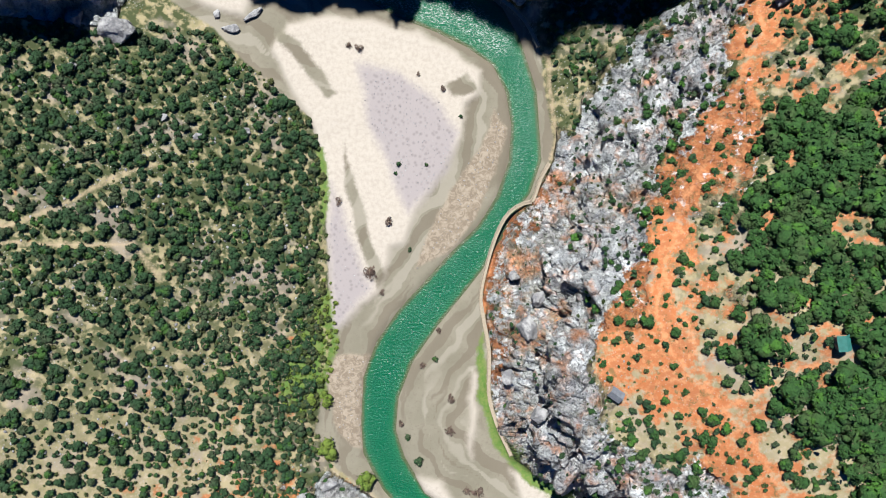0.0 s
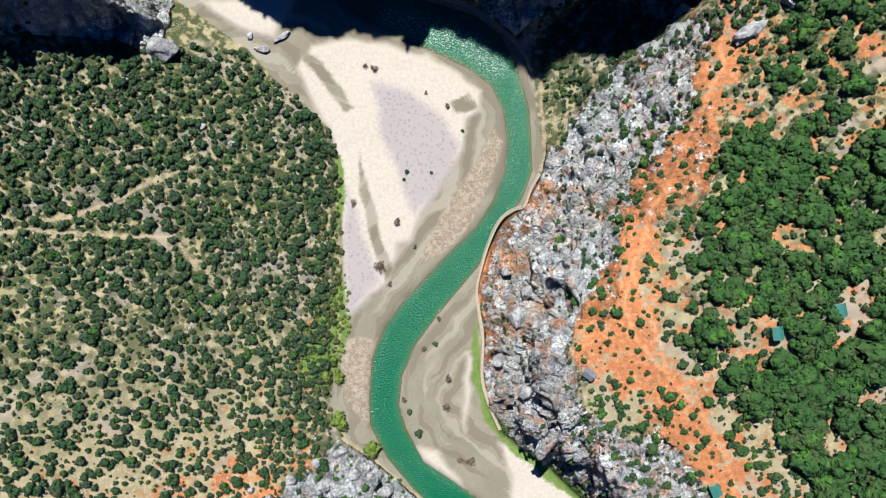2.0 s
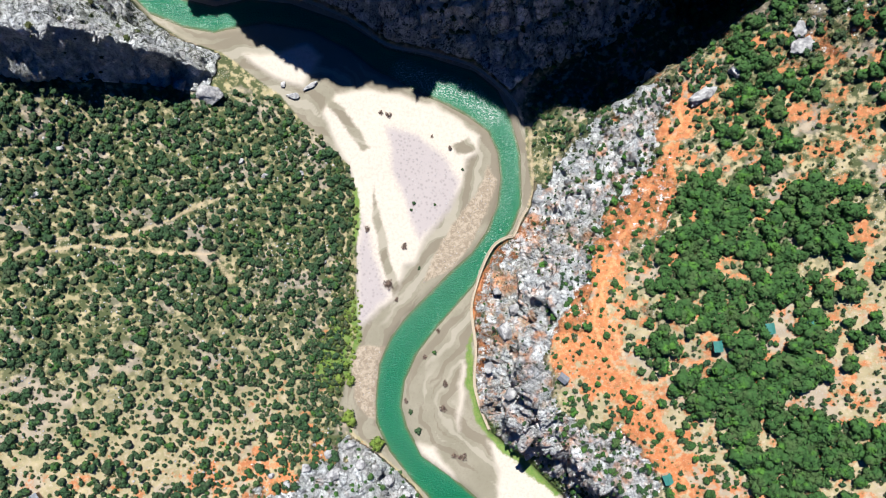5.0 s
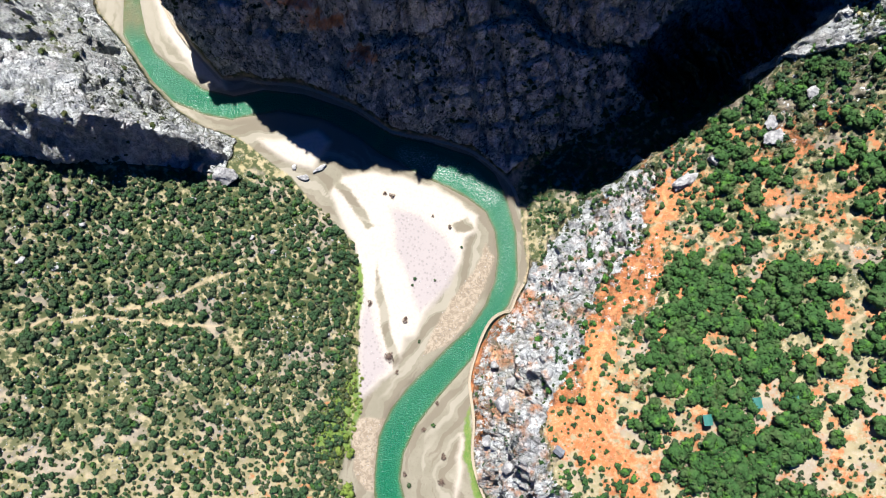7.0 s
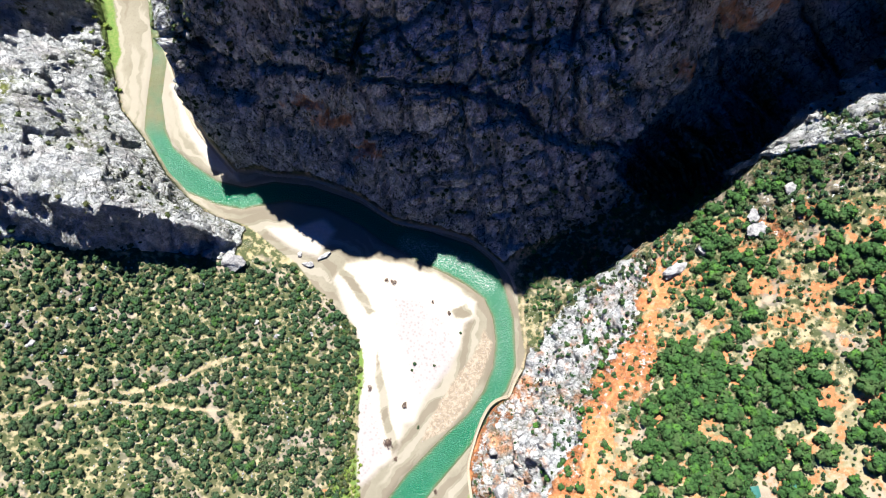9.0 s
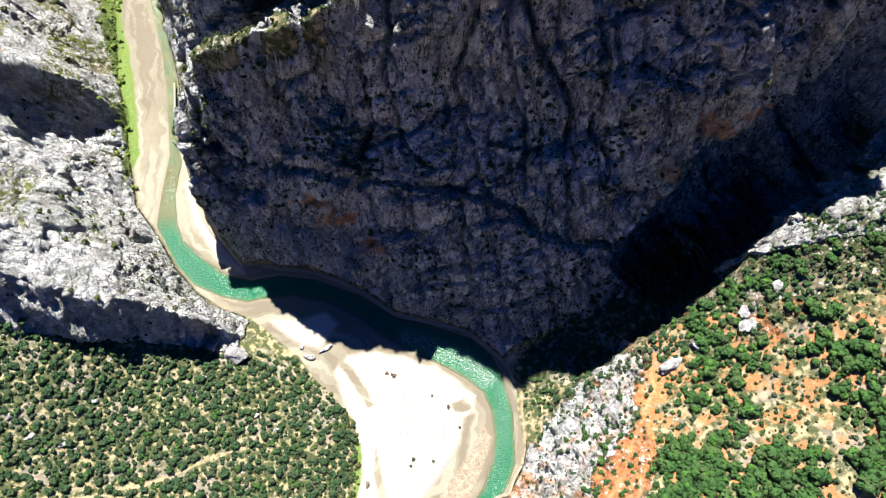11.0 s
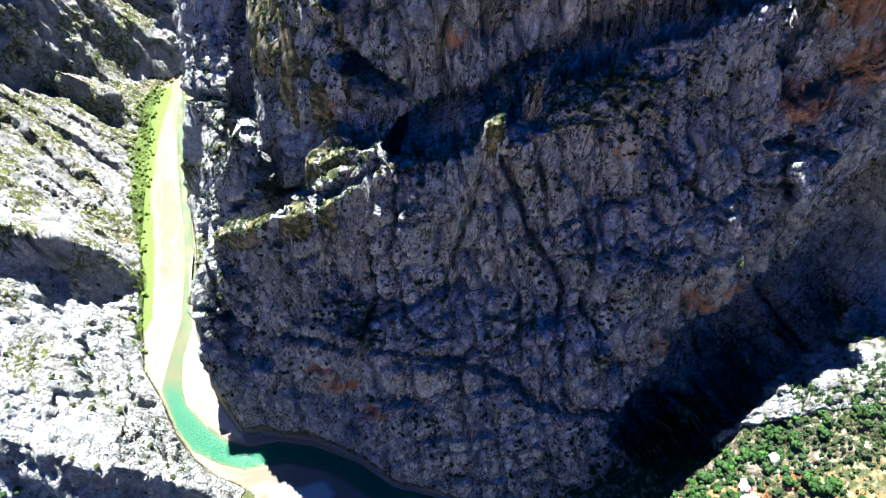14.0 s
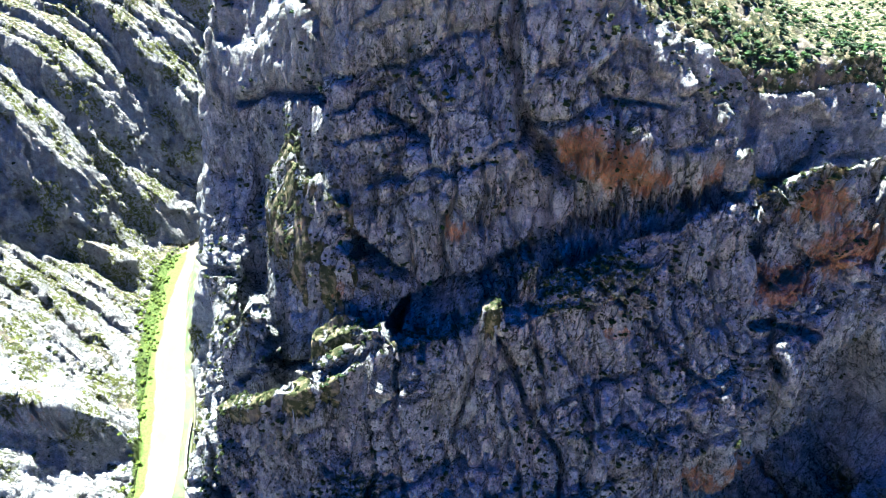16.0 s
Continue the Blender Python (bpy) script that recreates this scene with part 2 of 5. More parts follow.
def base_heights():
    """A membrane stretched over the lines and the flat valley floor, from coarse to fine."""
    z = None
    for cell in (24.0, 12.0, 6.0, 3.0, 1.5):
        nx, ny = int((GX1 - GX0) / cell) + 1, int((GY1 - GY0) / cell) + 1
        X, Y = np.meshgrid(GX0 + cell * np.arange(nx), GY0 + cell * np.arange(ny), indexing="ij")
        known, total = np.zeros((nx, ny)), np.zeros((nx, ny))
        for lines in LINES.values():
            for line in lines:
                p = np.array(line, float)
                for a, b in zip(p[:-1], p[1:]):
                    for t in np.linspace(0, 1, int(np.linalg.norm((b - a)[:2]) / cell * 2) + 2):
                        q = a + (b - a) * t
                        i, j = int(round((q[0] - GX0) / cell)), int(round((q[1] - GY0) / cell))
                        if 0 <= i < nx and 0 <= j < ny:
                            known[i, j] += 1
                            total[i, j] += q[2]
        bed = inside(BED, X, Y) > -0.3 * cell
        fixed = bed | (known > 0)
        target = np.where(bed, 1.0, total / np.maximum(known, 1))
        if z is None:
            z = np.full((nx, ny), 60.0)
        else:
            old = z
            fi, fj = (X - GX0) / (2 * cell), (Y - GY0) / (2 * cell)
            i, j = np.minimum(fi.astype(int), old.shape[0] - 2), np.minimum(fj.astype(int), old.shape[1] - 2)
            u, v = np.clip(fi - i, 0, 1), np.clip(fj - j, 0, 1)
            z = old[i, j] * (1 - u) * (1 - v) + old[i + 1, j] * u * (1 - v) + old[i, j + 1] * (1 - u) * v + old[i + 1, j + 1] * u * v
        z[fixed] = target[fixed]
        for _ in range(400 if cell > 6 else 160 if cell > 2 else 70):
            q = np.pad(z, 1, mode="edge")
            z = 0.25 * (q[:-2, 1:-1] + q[2:, 1:-1] + q[1:-1, :-2] + q[1:-1, 2:])
            z[fixed] = target[fixed]
    for _ in range(1):   # soften the creases a little
        q = np.pad(z, 1, mode="edge")
        z = 0.5 * z + 0.125 * (q[:-2, 1:-1] + q[2:, 1:-1] + q[1:-1, :-2] + q[1:-1, 2:])
    return z


BASE = base_heights()


def base_at(X, Y):
    fi, fj = (np.clip(X, GX0, GX1) - GX0) / CELL, (np.clip(Y, GY0, GY1) - GY0) / CELL
    i, j = np.minimum(fi.astype(int), BASE.shape[0] - 2), np.minimum(fj.astype(int), BASE.shape[1] - 2)
    u, v = fi - i, fj - j
    return BASE[i, j] * (1 - u) * (1 - v) + BASE[i + 1, j] * u * (1 - v) + BASE[i, j + 1] * (1 - u) * v + BASE[i + 1, j + 1] * u * v

# ---- materials ----
def material(name):
    m = bpy.data.materials.new(name)
    m.use_nodes = True
    t = m.node_tree
    return m, t, t.nodes["Principled BSDF"]


class Nodes:
    """Short names for the nodes of one material."""

    def __init__(self, tree):
        self.t = tree
        self.pos = tree.nodes.new("ShaderNodeNewGeometry").outputs["Position"]

    def put(self, socket, value):
        if isinstance(value, bpy.types.NodeSocket):
            self.t.links.new(value, socket)
        elif isinstance(value, tuple) and len(value) == 3 and socket.type == "RGBA":
            socket.default_value = (*value, 1)
        else:
            socket.default_value = value

    def math(self, op, a, b=0.0, clamp=False):
        n = self.t.nodes.new("ShaderNodeMath")
        n.operation, n.use_clamp = op, clamp
        self.put(n.inputs[0], a)
        self.put(n.inputs[1], b)
        return n.outputs[0]

    def noise(self, scale, detail=4.0, rough=0.55, stretch=None, distort=0.0):
        n = self.t.nodes.new("ShaderNodeTexNoise")
        v = self.pos
        if stretch:
            k = self.t.nodes.new("ShaderNodeVectorMath")
            k.operation = "MULTIPLY"
            self.put(k.inputs[0], v)
            k.inputs[1].default_value = stretch
            v = k.outputs[0]
        self.put(n.inputs["Vector"], v)
        n.inputs["Scale"].default_value, n.inputs["Detail"].default_value = scale, detail
        n.inputs["Roughness"].default_value, n.inputs["Distortion"].default_value = rough, distort
        return n.outputs[0]

    def cells(self, scale, feature="F1", out="Distance", rand=1.0, stretch=(1, 1, 1), warp=None):
        n = self.t.nodes.new("ShaderNodeTexVoronoi")
        n.feature = feature
        k = self.t.nodes.new("ShaderNodeVectorMath")
        k.operation = "MULTIPLY_ADD"
        self.put(k.inputs[0], self.pos)
        k.inputs[1].default_value = stretch
        if warp:
            self.put(k.inputs[2], self.math("MULTIPLY", warp, 3.0))
        self.put(n.inputs["Vector"], k.outputs[0])
        n.inputs["Scale"].default_value, n.inputs["Randomness"].default_value = scale, rand
        return n.outputs[out]

    def facets(self, scale, stretch, warp):
        """Broken faces: each cell tilted its own way."""
        n = self.t.nodes.new("ShaderNodeTexVoronoi")
        k, d, c, e = (self.t.nodes.new("ShaderNodeVectorMath") for _ in range(4))
        k.operation, d.operation, c.operation, e.operation = "MULTIPLY_ADD", "SUBTRACT", "SUBTRACT", "DOT_PRODUCT"
        self.put(k.inputs[0], self.pos)
        k.inputs[1].default_value = stretch
        self.put(k.inputs[2], self.math("MULTIPLY", warp, 1.2 / scale))
        self.put(n.inputs["Vector"], k.outputs[0])
        n.inputs["Scale"].default_value = scale
        self.put(d.inputs[0], k.outputs[0])
        self.put(d.inputs[1], n.outputs["Position"])
        self.put(c.inputs[0], n.outputs["Color"])
        c.inputs[1].default_value = (0.5, 0.5, 0.5)
        self.put(e.inputs[0], d.outputs[0])
        self.put(e.inputs[1], c.outputs[0])
        return e.outputs["Value"]

    def attr(self, name):
        n = self.t.nodes.new("ShaderNodeAttribute")
        n.attribute_name = name
        return n.outputs["Fac"]

    def span(self, v, a, b, c=0.0, d=1.0, smooth=True):
        n = self.t.nodes.new("ShaderNodeMapRange")
        n.interpolation_type = "SMOOTHSTEP" if smooth else "LINEAR"
        self.put(n.inputs[0], v)
        for i, k in enumerate((a, b, c, d)):
            n.inputs[1 + i].default_value = k
        return n.outputs[0]

    def mix(self, fac, a, b, blend="MIX"):
        n = self.t.nodes.new("ShaderNodeMix")
        n.data_type, n.blend_type = "RGBA", blend
        self.put(n.inputs[0], fac)
        self.put(n.inputs[6], a)
        self.put(n.inputs[7], b)
        return n.outputs[2]

    def bump(self, height, strength=0.5, distance=0.3, normal=None):
        n = self.t.nodes.new("ShaderNodeBump")
        n.inputs["Strength"].default_value, n.inputs["Distance"].default_value = strength, distance
        self.put(n.inputs["Height"], height)
        if normal:
            self.put(n.inputs["Normal"], normal)
        return n.outputs[0]


def terrain_material():
    m, t, bsdf = material("land")
    n = Nodes(t)
    big, mid, fine, grain = n.noise(0.03, 4), n.noise(0.16, 5), n.noise(0.7, 5, 0.65), n.noise(3.0, 3, 0.7)
    rough_edge = n.math("MULTIPLY", n.math("SUBTRACT", fine, 0.5), 1.6)
    # dry hillside: tan earth, straw, low grass, pale stones
    hill = n.mix(n.span(mid, 0.35, 0.65), (0.63, 0.53, 0.33), (0.45, 0.40, 0.22))
    hill = n.mix(n.span(fine, 0.45, 0.7), hill, (0.84, 0.69, 0.52))
    hill = n.mix(n.math("MULTIPLY", n.span(n.noise(0.35, 4), 0.36, 0.54), n.attr("scrub")), hill, (0.10, 0.125, 0.05))
    hill = n.mix(n.math("MULTIPLY", n.span(n.noise(0.07, 4), 0.52, 0.64), 0.55), hill, (0.56, 0.46, 0.42))
    stones = n.math("MULTIPLY", n.span(n.cells(1.1), 0.30, 0.16), n.span(n.noise(0.13, 3), 0.5, 0.62))
    hill = n.mix(n.math("MULTIPLY", stones, 0.8), hill, (0.62, 0.60, 0.58))
    # red earth
    red = n.mix(n.span(mid, 0.3, 0.7), (0.84, 0.27, 0.09), (0.66, 0.25, 0.11))
    red = n.mix(n.span(fine, 0.45, 0.7), red, (0.90, 0.43, 0.21))
    red = n.mix(n.math("MULTIPLY", n.span(n.noise(0.5, 5, 0.7), 0.54, 0.62), 0.7), red, (0.24, 0.20, 0.08))
    red = n.mix(n.math("MULTIPLY", n.span(n.cells(0.9), 0.25, 0.13), 0.4), red, (0.75, 0.66, 0.6))
    redness = n.span(n.math("ADD", n.attr("red"), n.math("MULTIPLY", n.math("SUBTRACT", n.noise(0.16, 6, 0.65), 0.5), 2.4)), 0.34, 0.62)
    hill = n.mix(redness, hill, red)
    # limestone: pale grey, weathered darker in streaks, rusty stains, lichen, shade painted into cracks
    rock = n.mix(n.span(n.noise(0.25, 6, 0.6), 0.34, 0.60), (0.57, 0.60, 0.645), (0.88, 0.91, 0.94))
    streak = n.noise(0.4, 5, 0.6, (1.0, 1.0, 0.4))
    rock = n.mix(n.span(n.noise(0.09, 5, 0.6), 0.50, 0.64, 0, 0.35), rock, (0.50, 0.43, 0.42))
    grime_and_shade = n.span(n.attr("grime_and_shade"), 0.0, 1.0, 0.25, 0.9, False)
    rock = n.mix(n.math("MULTIPLY", n.span(streak, 0.56, 0.70, 0, 0.65), grime_and_shade), rock, (0.18, 0.185, 0.22))
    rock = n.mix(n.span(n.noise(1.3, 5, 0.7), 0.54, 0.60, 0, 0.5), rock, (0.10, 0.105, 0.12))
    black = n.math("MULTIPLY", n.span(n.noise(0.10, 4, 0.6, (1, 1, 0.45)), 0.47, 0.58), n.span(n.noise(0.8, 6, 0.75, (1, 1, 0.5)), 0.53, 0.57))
    rock = n.mix(n.math("MULTIPLY", black, grime_and_shade), rock, (0.045, 0.05, 0.045))
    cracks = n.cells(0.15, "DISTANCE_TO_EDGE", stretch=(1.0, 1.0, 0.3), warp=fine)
    # crack shade painted into the colour as dark lines, standing also for lichen
    seam_shade = n.math("MULTIPLY", n.span(cracks, 0.035, 0.008), n.span(n.noise(0.12, 4), 0.42, 0.56))
    rock = n.mix(n.math("MULTIPLY", seam_shade, grime_and_shade), rock, (0.04, 0.045, 0.04))
    herbs = n.math("MULTIPLY", n.span(n.noise(0.06, 3), 0.44, 0.54), n.span(n.noise(0.55, 6, 0.72, (1, 1, 0.7)), 0.555, 0.58))
    rock = n.mix(n.math("MULTIPLY", herbs, grime_and_shade), rock, (0.035, 0.05, 0.025))
    # darker, browner rock tone on the walls upstream
    rock = n.mix(n.math("MULTIPLY", n.attr("dark_upstream"), 0.45), rock, n.mix(fine, (0.20, 0.185, 0.165), (0.33, 0.31, 0.27)))
    rust = n.span(n.math("ADD", n.attr("rust"), n.math("MULTIPLY", n.math("SUBTRACT", n.noise(0.2, 5, 0.6, (1, 1, 0.5)), 0.5), 1.2)), 0.5, 0.85)
    rock = n.mix(rust, rock, n.mix(n.span(fine, 0.35, 0.65), (0.80, 0.36, 0.19), (0.66, 0.42, 0.30)))
    moss = n.math("MULTIPLY", n.math("MULTIPLY", n.span(n.noise(0.35, 6, 0.7), 0.44, 0.56), n.span(n.noise(0.035, 3), 0.46, 0.58)), n.attr("moss"))
    rock = n.mix(moss, rock, n.mix(fine, (0.07, 0.11, 0.03), (0.26, 0.27, 0.08)))
    rockiness = n.span(n.math("ADD", n.attr("rock"), n.math("MULTIPLY", n.math("SUBTRACT", n.noise(0.3, 6, 0.65), 0.5), 1.3)), 0.42, 0.58)
    hill = n.mix(1.0, hill, (0.325, 0.325, 0.315), "MULTIPLY")
    rock = n.mix(1.0, rock, (0.63, 0.63, 0.63), "MULTIPLY")
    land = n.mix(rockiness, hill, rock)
    # valley floor: grey-olive silt, pale gravel, mauve pebbles, brown wet margins
    silt = n.mix(n.span(n.noise(0.06, 4), 0.35, 0.65), (0.36, 0.33, 0.25), (0.44, 0.40, 0.315))
    silt = n.mix(n.span(n.noise(0.9, 4, 0.7), 0.5, 0.75, 0, 0.6), silt, (0.31, 0.26, 0.20))
    pale = n.mix(n.span(fine, 0.35, 0.7), (0.90, 0.815, 0.715), (0.76, 0.675, 0.585))
    pale = n.mix(n.span(grain, 0.6, 0.8, 0, 0.35), pale, (0.58, 0.51, 0.46))
    silt = n.mix(n.span(n.attr("band"), 0.44, 0.40, 0, 0.7), silt, (0.29, 0.245, 0.185))
    silt = n.mix(n.span(n.attr("band"), 0.56, 0.62, 0, 0.6), silt, (0.60, 0.55, 0.46))
    floor = n.mix(n.span(n.math("ADD", n.attr("pale"), n.math("MULTIPLY", rough_edge, 1.8)), -2.0, 2.0), silt, pale)
    mauve = n.mix(n.span(n.cells(0.55), 0.45, 0.12, 0, 0.6), (0.62, 0.555, 0.56), (0.40, 0.355, 0.36))
    floor = n.mix(n.span(n.math("ADD", n.attr("mauve"), n.math("MULTIPLY", rough_edge, 2.0)), -2.5, 2.5), floor, mauve)
    floor = n.mix(n.span(n.math("ADD", n.attr("olive"), rough_edge), -0.8, 1.0), floor, silt)
    drift = n.mix(n.span(n.noise(0.45, 5, 0.7, (1, 1, 1), 1.5), 0.42, 0.6), (0.40, 0.32, 0.24), (0.62, 0.52, 0.41))
    floor = n.mix(n.span(n.math("ADD", n.attr("drift"), rough_edge), -0.8, 0.9), floor, drift)
    floor = n.mix(n.math("MULTIPLY", n.span(n.math("ADD", n.attr("wet"), rough_edge), -0.6, 1.4), 0.75), floor, (0.20, 0.155, 0.10))
    floor = n.mix(1.0, floor, (0.32, 0.32, 0.32), "MULTIPLY")
    land = n.mix(n.span(n.math("ADD", n.attr("bed"), n.math("MULTIPLY", rough_edge, 1.2)), -0.6, 0.6), land, floor)
    turf = n.mix(n.span(fine, 0.3, 0.7), (0.05, 0.10, 0.018), (0.095, 0.12, 0.035))
    land = n.mix(n.span(n.math("ADD", n.attr("turf"), n.math("MULTIPLY", rough_edge, 2.2)), -0.8, 0.9), land, turf)
    trail = n.mix(fine, (0.30, 0.235, 0.155), (0.22, 0.17, 0.115))
    trail = n.mix(redness, trail, (0.34, 0.15, 0.07))
    land = n.mix(n.math("MULTIPLY", n.span(n.math("ADD", n.attr("trail"), n.math("MULTIPLY", rough_edge, 2.2)), -0.7, 0.9), 0.85), land, trail)
    n.put(bsdf.inputs["Base Color"], land)
    bsdf.inputs["Roughness"].default_value = 0.92
    bsdf.inputs["Specular IOR Level"].default_value = 0.2
    relief = n.math("ADD", n.math("MULTIPLY", n.noise(0.45, 8, 0.68), 1.0), n.math("MULTIPLY", n.noise(0.9, 6, 0.6, (1, 1, 0.3)), 0.3))
    relief = n.math("ADD", relief, n.math("MULTIPLY", n.span(cracks, 0.0, 0.07), 1.0))
    small = n.cells(0.5, "DISTANCE_TO_EDGE", stretch=(1.0, 1.0, 0.45), warp=fine)
    relief = n.math("ADD", relief, n.math("MULTIPLY", n.span(small, 0.0, 0.09), 0.35))
    relief = n.math("ADD", relief, n.math("MULTIPLY", n.facets(0.24, (1.0, 1.0, 0.45), fine), 1.1))
    relief = n.math("ADD", relief, n.math("MULTIPLY", n.facets(0.8, (1.0, 1.0, 0.6), fine), 0.8))
    b1 = n.bump(n.math("MULTIPLY", relief, n.span(n.attr("rock"), 0.2, 0.7, 0.0, 1.0)), 1.0, 1.8)
    n.put(bsdf.inputs["Normal"], n.bump(grain, 0.35, 0.2, b1))
    return m


def water_material():
    m, t, bsdf = material("river_water")
    n = Nodes(t)
    depth = n.math("ADD", n.attr("depth"), n.math("MULTIPLY", n.math("SUBTRACT", n.noise(0.25, 4), 0.5), 1.4))
    shade = n.mix(n.span(depth, -0.6, 0.8), (0.045, 0.055, 0.026), (0.006, 0.068, 0.029))
    shade = n.mix(n.span(depth, 0.6, 3.2), shade, (0.0, 0.060, 0.026))
    brown = n.mix(n.span(n.noise(0.1, 3), 0.35, 0.65), (0.060, 0.056, 0.022), (0.035, 0.055, 0.022))
    # white foam of the rapids, plus sun glints painted into the water's colour
    churn_glint = n.math("MULTIPLY", n.attr("foam_glint"), n.span(n.noise(1.4, 5, 0.75, (0.8, 1.5, 1), 1.0), 0.50, 0.66))
    n.put(bsdf.inputs["Base Color"], n.mix(churn_glint, n.mix(n.attr("upstream"), shade, brown), (0.34, 0.38, 0.37)))
    bsdf.inputs["Roughness"].default_value, bsdf.inputs["IOR"].default_value = 0.2, 1.33
    bsdf.inputs["Specular IOR Level"].default_value = 0.35
    waves = n.math("ADD", n.noise(0.9, 3, 0.6, (1, 1.6, 1)), n.math("MULTIPLY", n.noise(2.6, 2), 0.5))
    n.put(bsdf.inputs["Normal"], n.bump(waves, 0.8, 0.45))
    return m


def leaf_material(name, dark, light, dry=None, bright=None):
    m, t, bsdf = material(name)
    n = Nodes(t)
    tree = n.noise(0.16, 2)
    island = t.nodes.new("ShaderNodeNewGeometry").outputs["Random Per Island"]
    leafy = n.noise(2.4, 4, 0.7)
    c = n.mix(n.math("MULTIPLY", n.math("ADD", island, n.span(leafy, 0.35, 0.65, 0, 1)), 0.5), dark, light)
    c = n.mix(n.span(tree, 0.36, 0.52, 0.75, 0.0), c, dry or light)
    c = n.mix(n.span(n.noise(0.23, 2), 0.56, 0.66, 0, 0.85), c, bright or light)
    n.put(bsdf.inputs["Base Color"], n.mix(1.0, c, (0.46, 0.46, 0.46), "MULTIPLY"))
    bsdf.inputs["Roughness"].default_value = 0.75
    bsdf.inputs["Specular IOR Level"].default_value = 0.25
    n.put(bsdf.inputs["Normal"], n.bump(leafy, 1.0, 0.7))
    return m


def plain_material(name, a, b, scale=1.0, rough=0.8, stretch=None, metal=0.0):
    m, t, bsdf = material(name)
    n = Nodes(t)
    v = n.noise(scale, 5, 0.65, stretch)
    n.put(bsdf.inputs["Base Color"], n.mix(n.span(v, 0.3, 0.7), a, b))
    bsdf.inputs["Roughness"].default_value, bsdf.inputs["Metallic"].default_value = rough, metal
    n.put(bsdf.inputs["Normal"], n.bump(n.noise(scale * 4, 4), 0.3, 0.05))
    return m


def boulder_material():
    m, t, bsdf = material("boulder_limestone")
    n = Nodes(t)
    c = n.mix(n.span(n.noise(0.4, 6, 0.6), 0.35, 0.65), (0.11, 0.11, 0.12), (0.26, 0.26, 0.265))
    c = n.mix(n.span(n.noise(1.1, 5, 0.7, (1, 1, 0.4)), 0.55, 0.72, 0, 0.7), c, (0.075, 0.07, 0.075))
    n.put(bsdf.inputs["Base Color"], c)
    bsdf.inputs["Roughness"].default_value, bsdf.inputs["Specular IOR Level"].default_value = 0.92, 0.2
    n.put(bsdf.inputs["Normal"], n.bump(n.noise(0.9, 7, 0.65), 0.9, 0.9))
    return m


LAND, RIVER = terrain_material(), water_material()
SCRUB = leaf_material("scrub_leaves", (0.017, 0.060, 0.022), (0.050, 0.122, 0.044), (0.074, 0.104, 0.050), (0.062, 0.165, 0.024))
OAK = leaf_material("oak_leaves", (0.022, 0.082, 0.020), (0.066, 0.182, 0.036), (0.082, 0.145, 0.044), (0.092, 0.255, 0.030))
LIME = leaf_material("young_leaves", (0.10, 0.20, 0.025), (0.25, 0.34, 0.055))
TWIGS = leaf_material("bare_twigs", (0.14, 0.09, 0.075), (0.26, 0.18, 0.15))
TUFT = leaf_material("cliff_tuft_leaves", (0.032, 0.062, 0.016), (0.10, 0.145, 0.04), (0.14, 0.15, 0.05))
BARK = plain_material("bark", (0.10, 0.075, 0.05), (0.17, 0.13, 0.09), 3.0)
TIMBER = plain_material("weathered_timber", (0.17, 0.14, 0.10), (0.225, 0.185, 0.14), 1.5)
BOULDER = boulder_material()
GREEN_ROOF = plain_material("green_roof_sheet", (0.017, 0.085, 0.072), (0.026, 0.115, 0.10), 0.8, 0.5)
GREY_ROOF = plain_material("grey_roof_sheet", (0.06, 0.065, 0.08), (0.10, 0.11, 0.125), 0.8, 0.6)
CABIN_WALL = plain_material("cabin_boards", (0.20, 0.13, 0.08), (0.30, 0.20, 0.13), 1.5)
DARK = plain_material("dark_opening", (0.02, 0.02, 0.025), (0.035, 0.035, 0.04), 1.0, 0.4)

# ---- the land ----
BAR = [(-55, 75), (-39, 77), (-24, 75), (-9, 71), (3, 65), (13, 58), (12, 51), (8, 47), (7, 34), (1, 24), (-6, 14), (-12, 3), (-14, -3),
       (-19, -4), (-21, -13), (-24, -21), (-36, -32), (-40, -35), (-41, -21), (-41, -1), (-43, 21), (-46, 38), (-56, 55), (-60, 65)]
MAUVE = [[(-31, 61), (-16, 57), (-1, 46), (5, 36), (2, 24), (-7, 14), (-12, 8), (-19, 23), (-26, 40)],
         [(-40, 19), (-33, -1), (-26, -19), (-36, -31), (-40, -34), (-41, -9)]]
OLIVE = [[(-35, 33), (-32, 22), (-27, 4), (-21, -15), (-24, -20), (-30, -3), (-35, 17)],
         [(-59, 74), (-51, 68), (-42, 57), (-38, 50), (-41, 48), (-49, 59), (-58, 68)],
         [(8, 58), (12, 52), (4, 49), (0, 54)]]
DRIFT = [[(-39, -43), (-27, -42), (-28, -58), (-29, -77), (-34, -76), (-39, -68), (-41, -56)],
         [(2, 15), (14, 31), (18, 44), (22, 38), (19, 22), (10, 4), (1, -7), (-10, -12), (-5, 2)]]
PALE = [[(10, -48), (12, -50), (11.5, -64), (10, -80), (9, -70)], [(24, -84), (36, -88), (57, -105), (66, -118), (30, -118), (29, -99)],
        [(-10, -87), (-1, -88), (9, -102), (12, -107), (2, -106), (-7, -95)],
        [(-100, 92), (-84, 80), (-70, 78), (-62, 92), (-70, 98), (-85, 92)],
        [(-122, 128), (-136, 142), (-151, 160), (-160, 178), (-164, 172), (-152, 145), (-135, 125), (-118, 117)]]
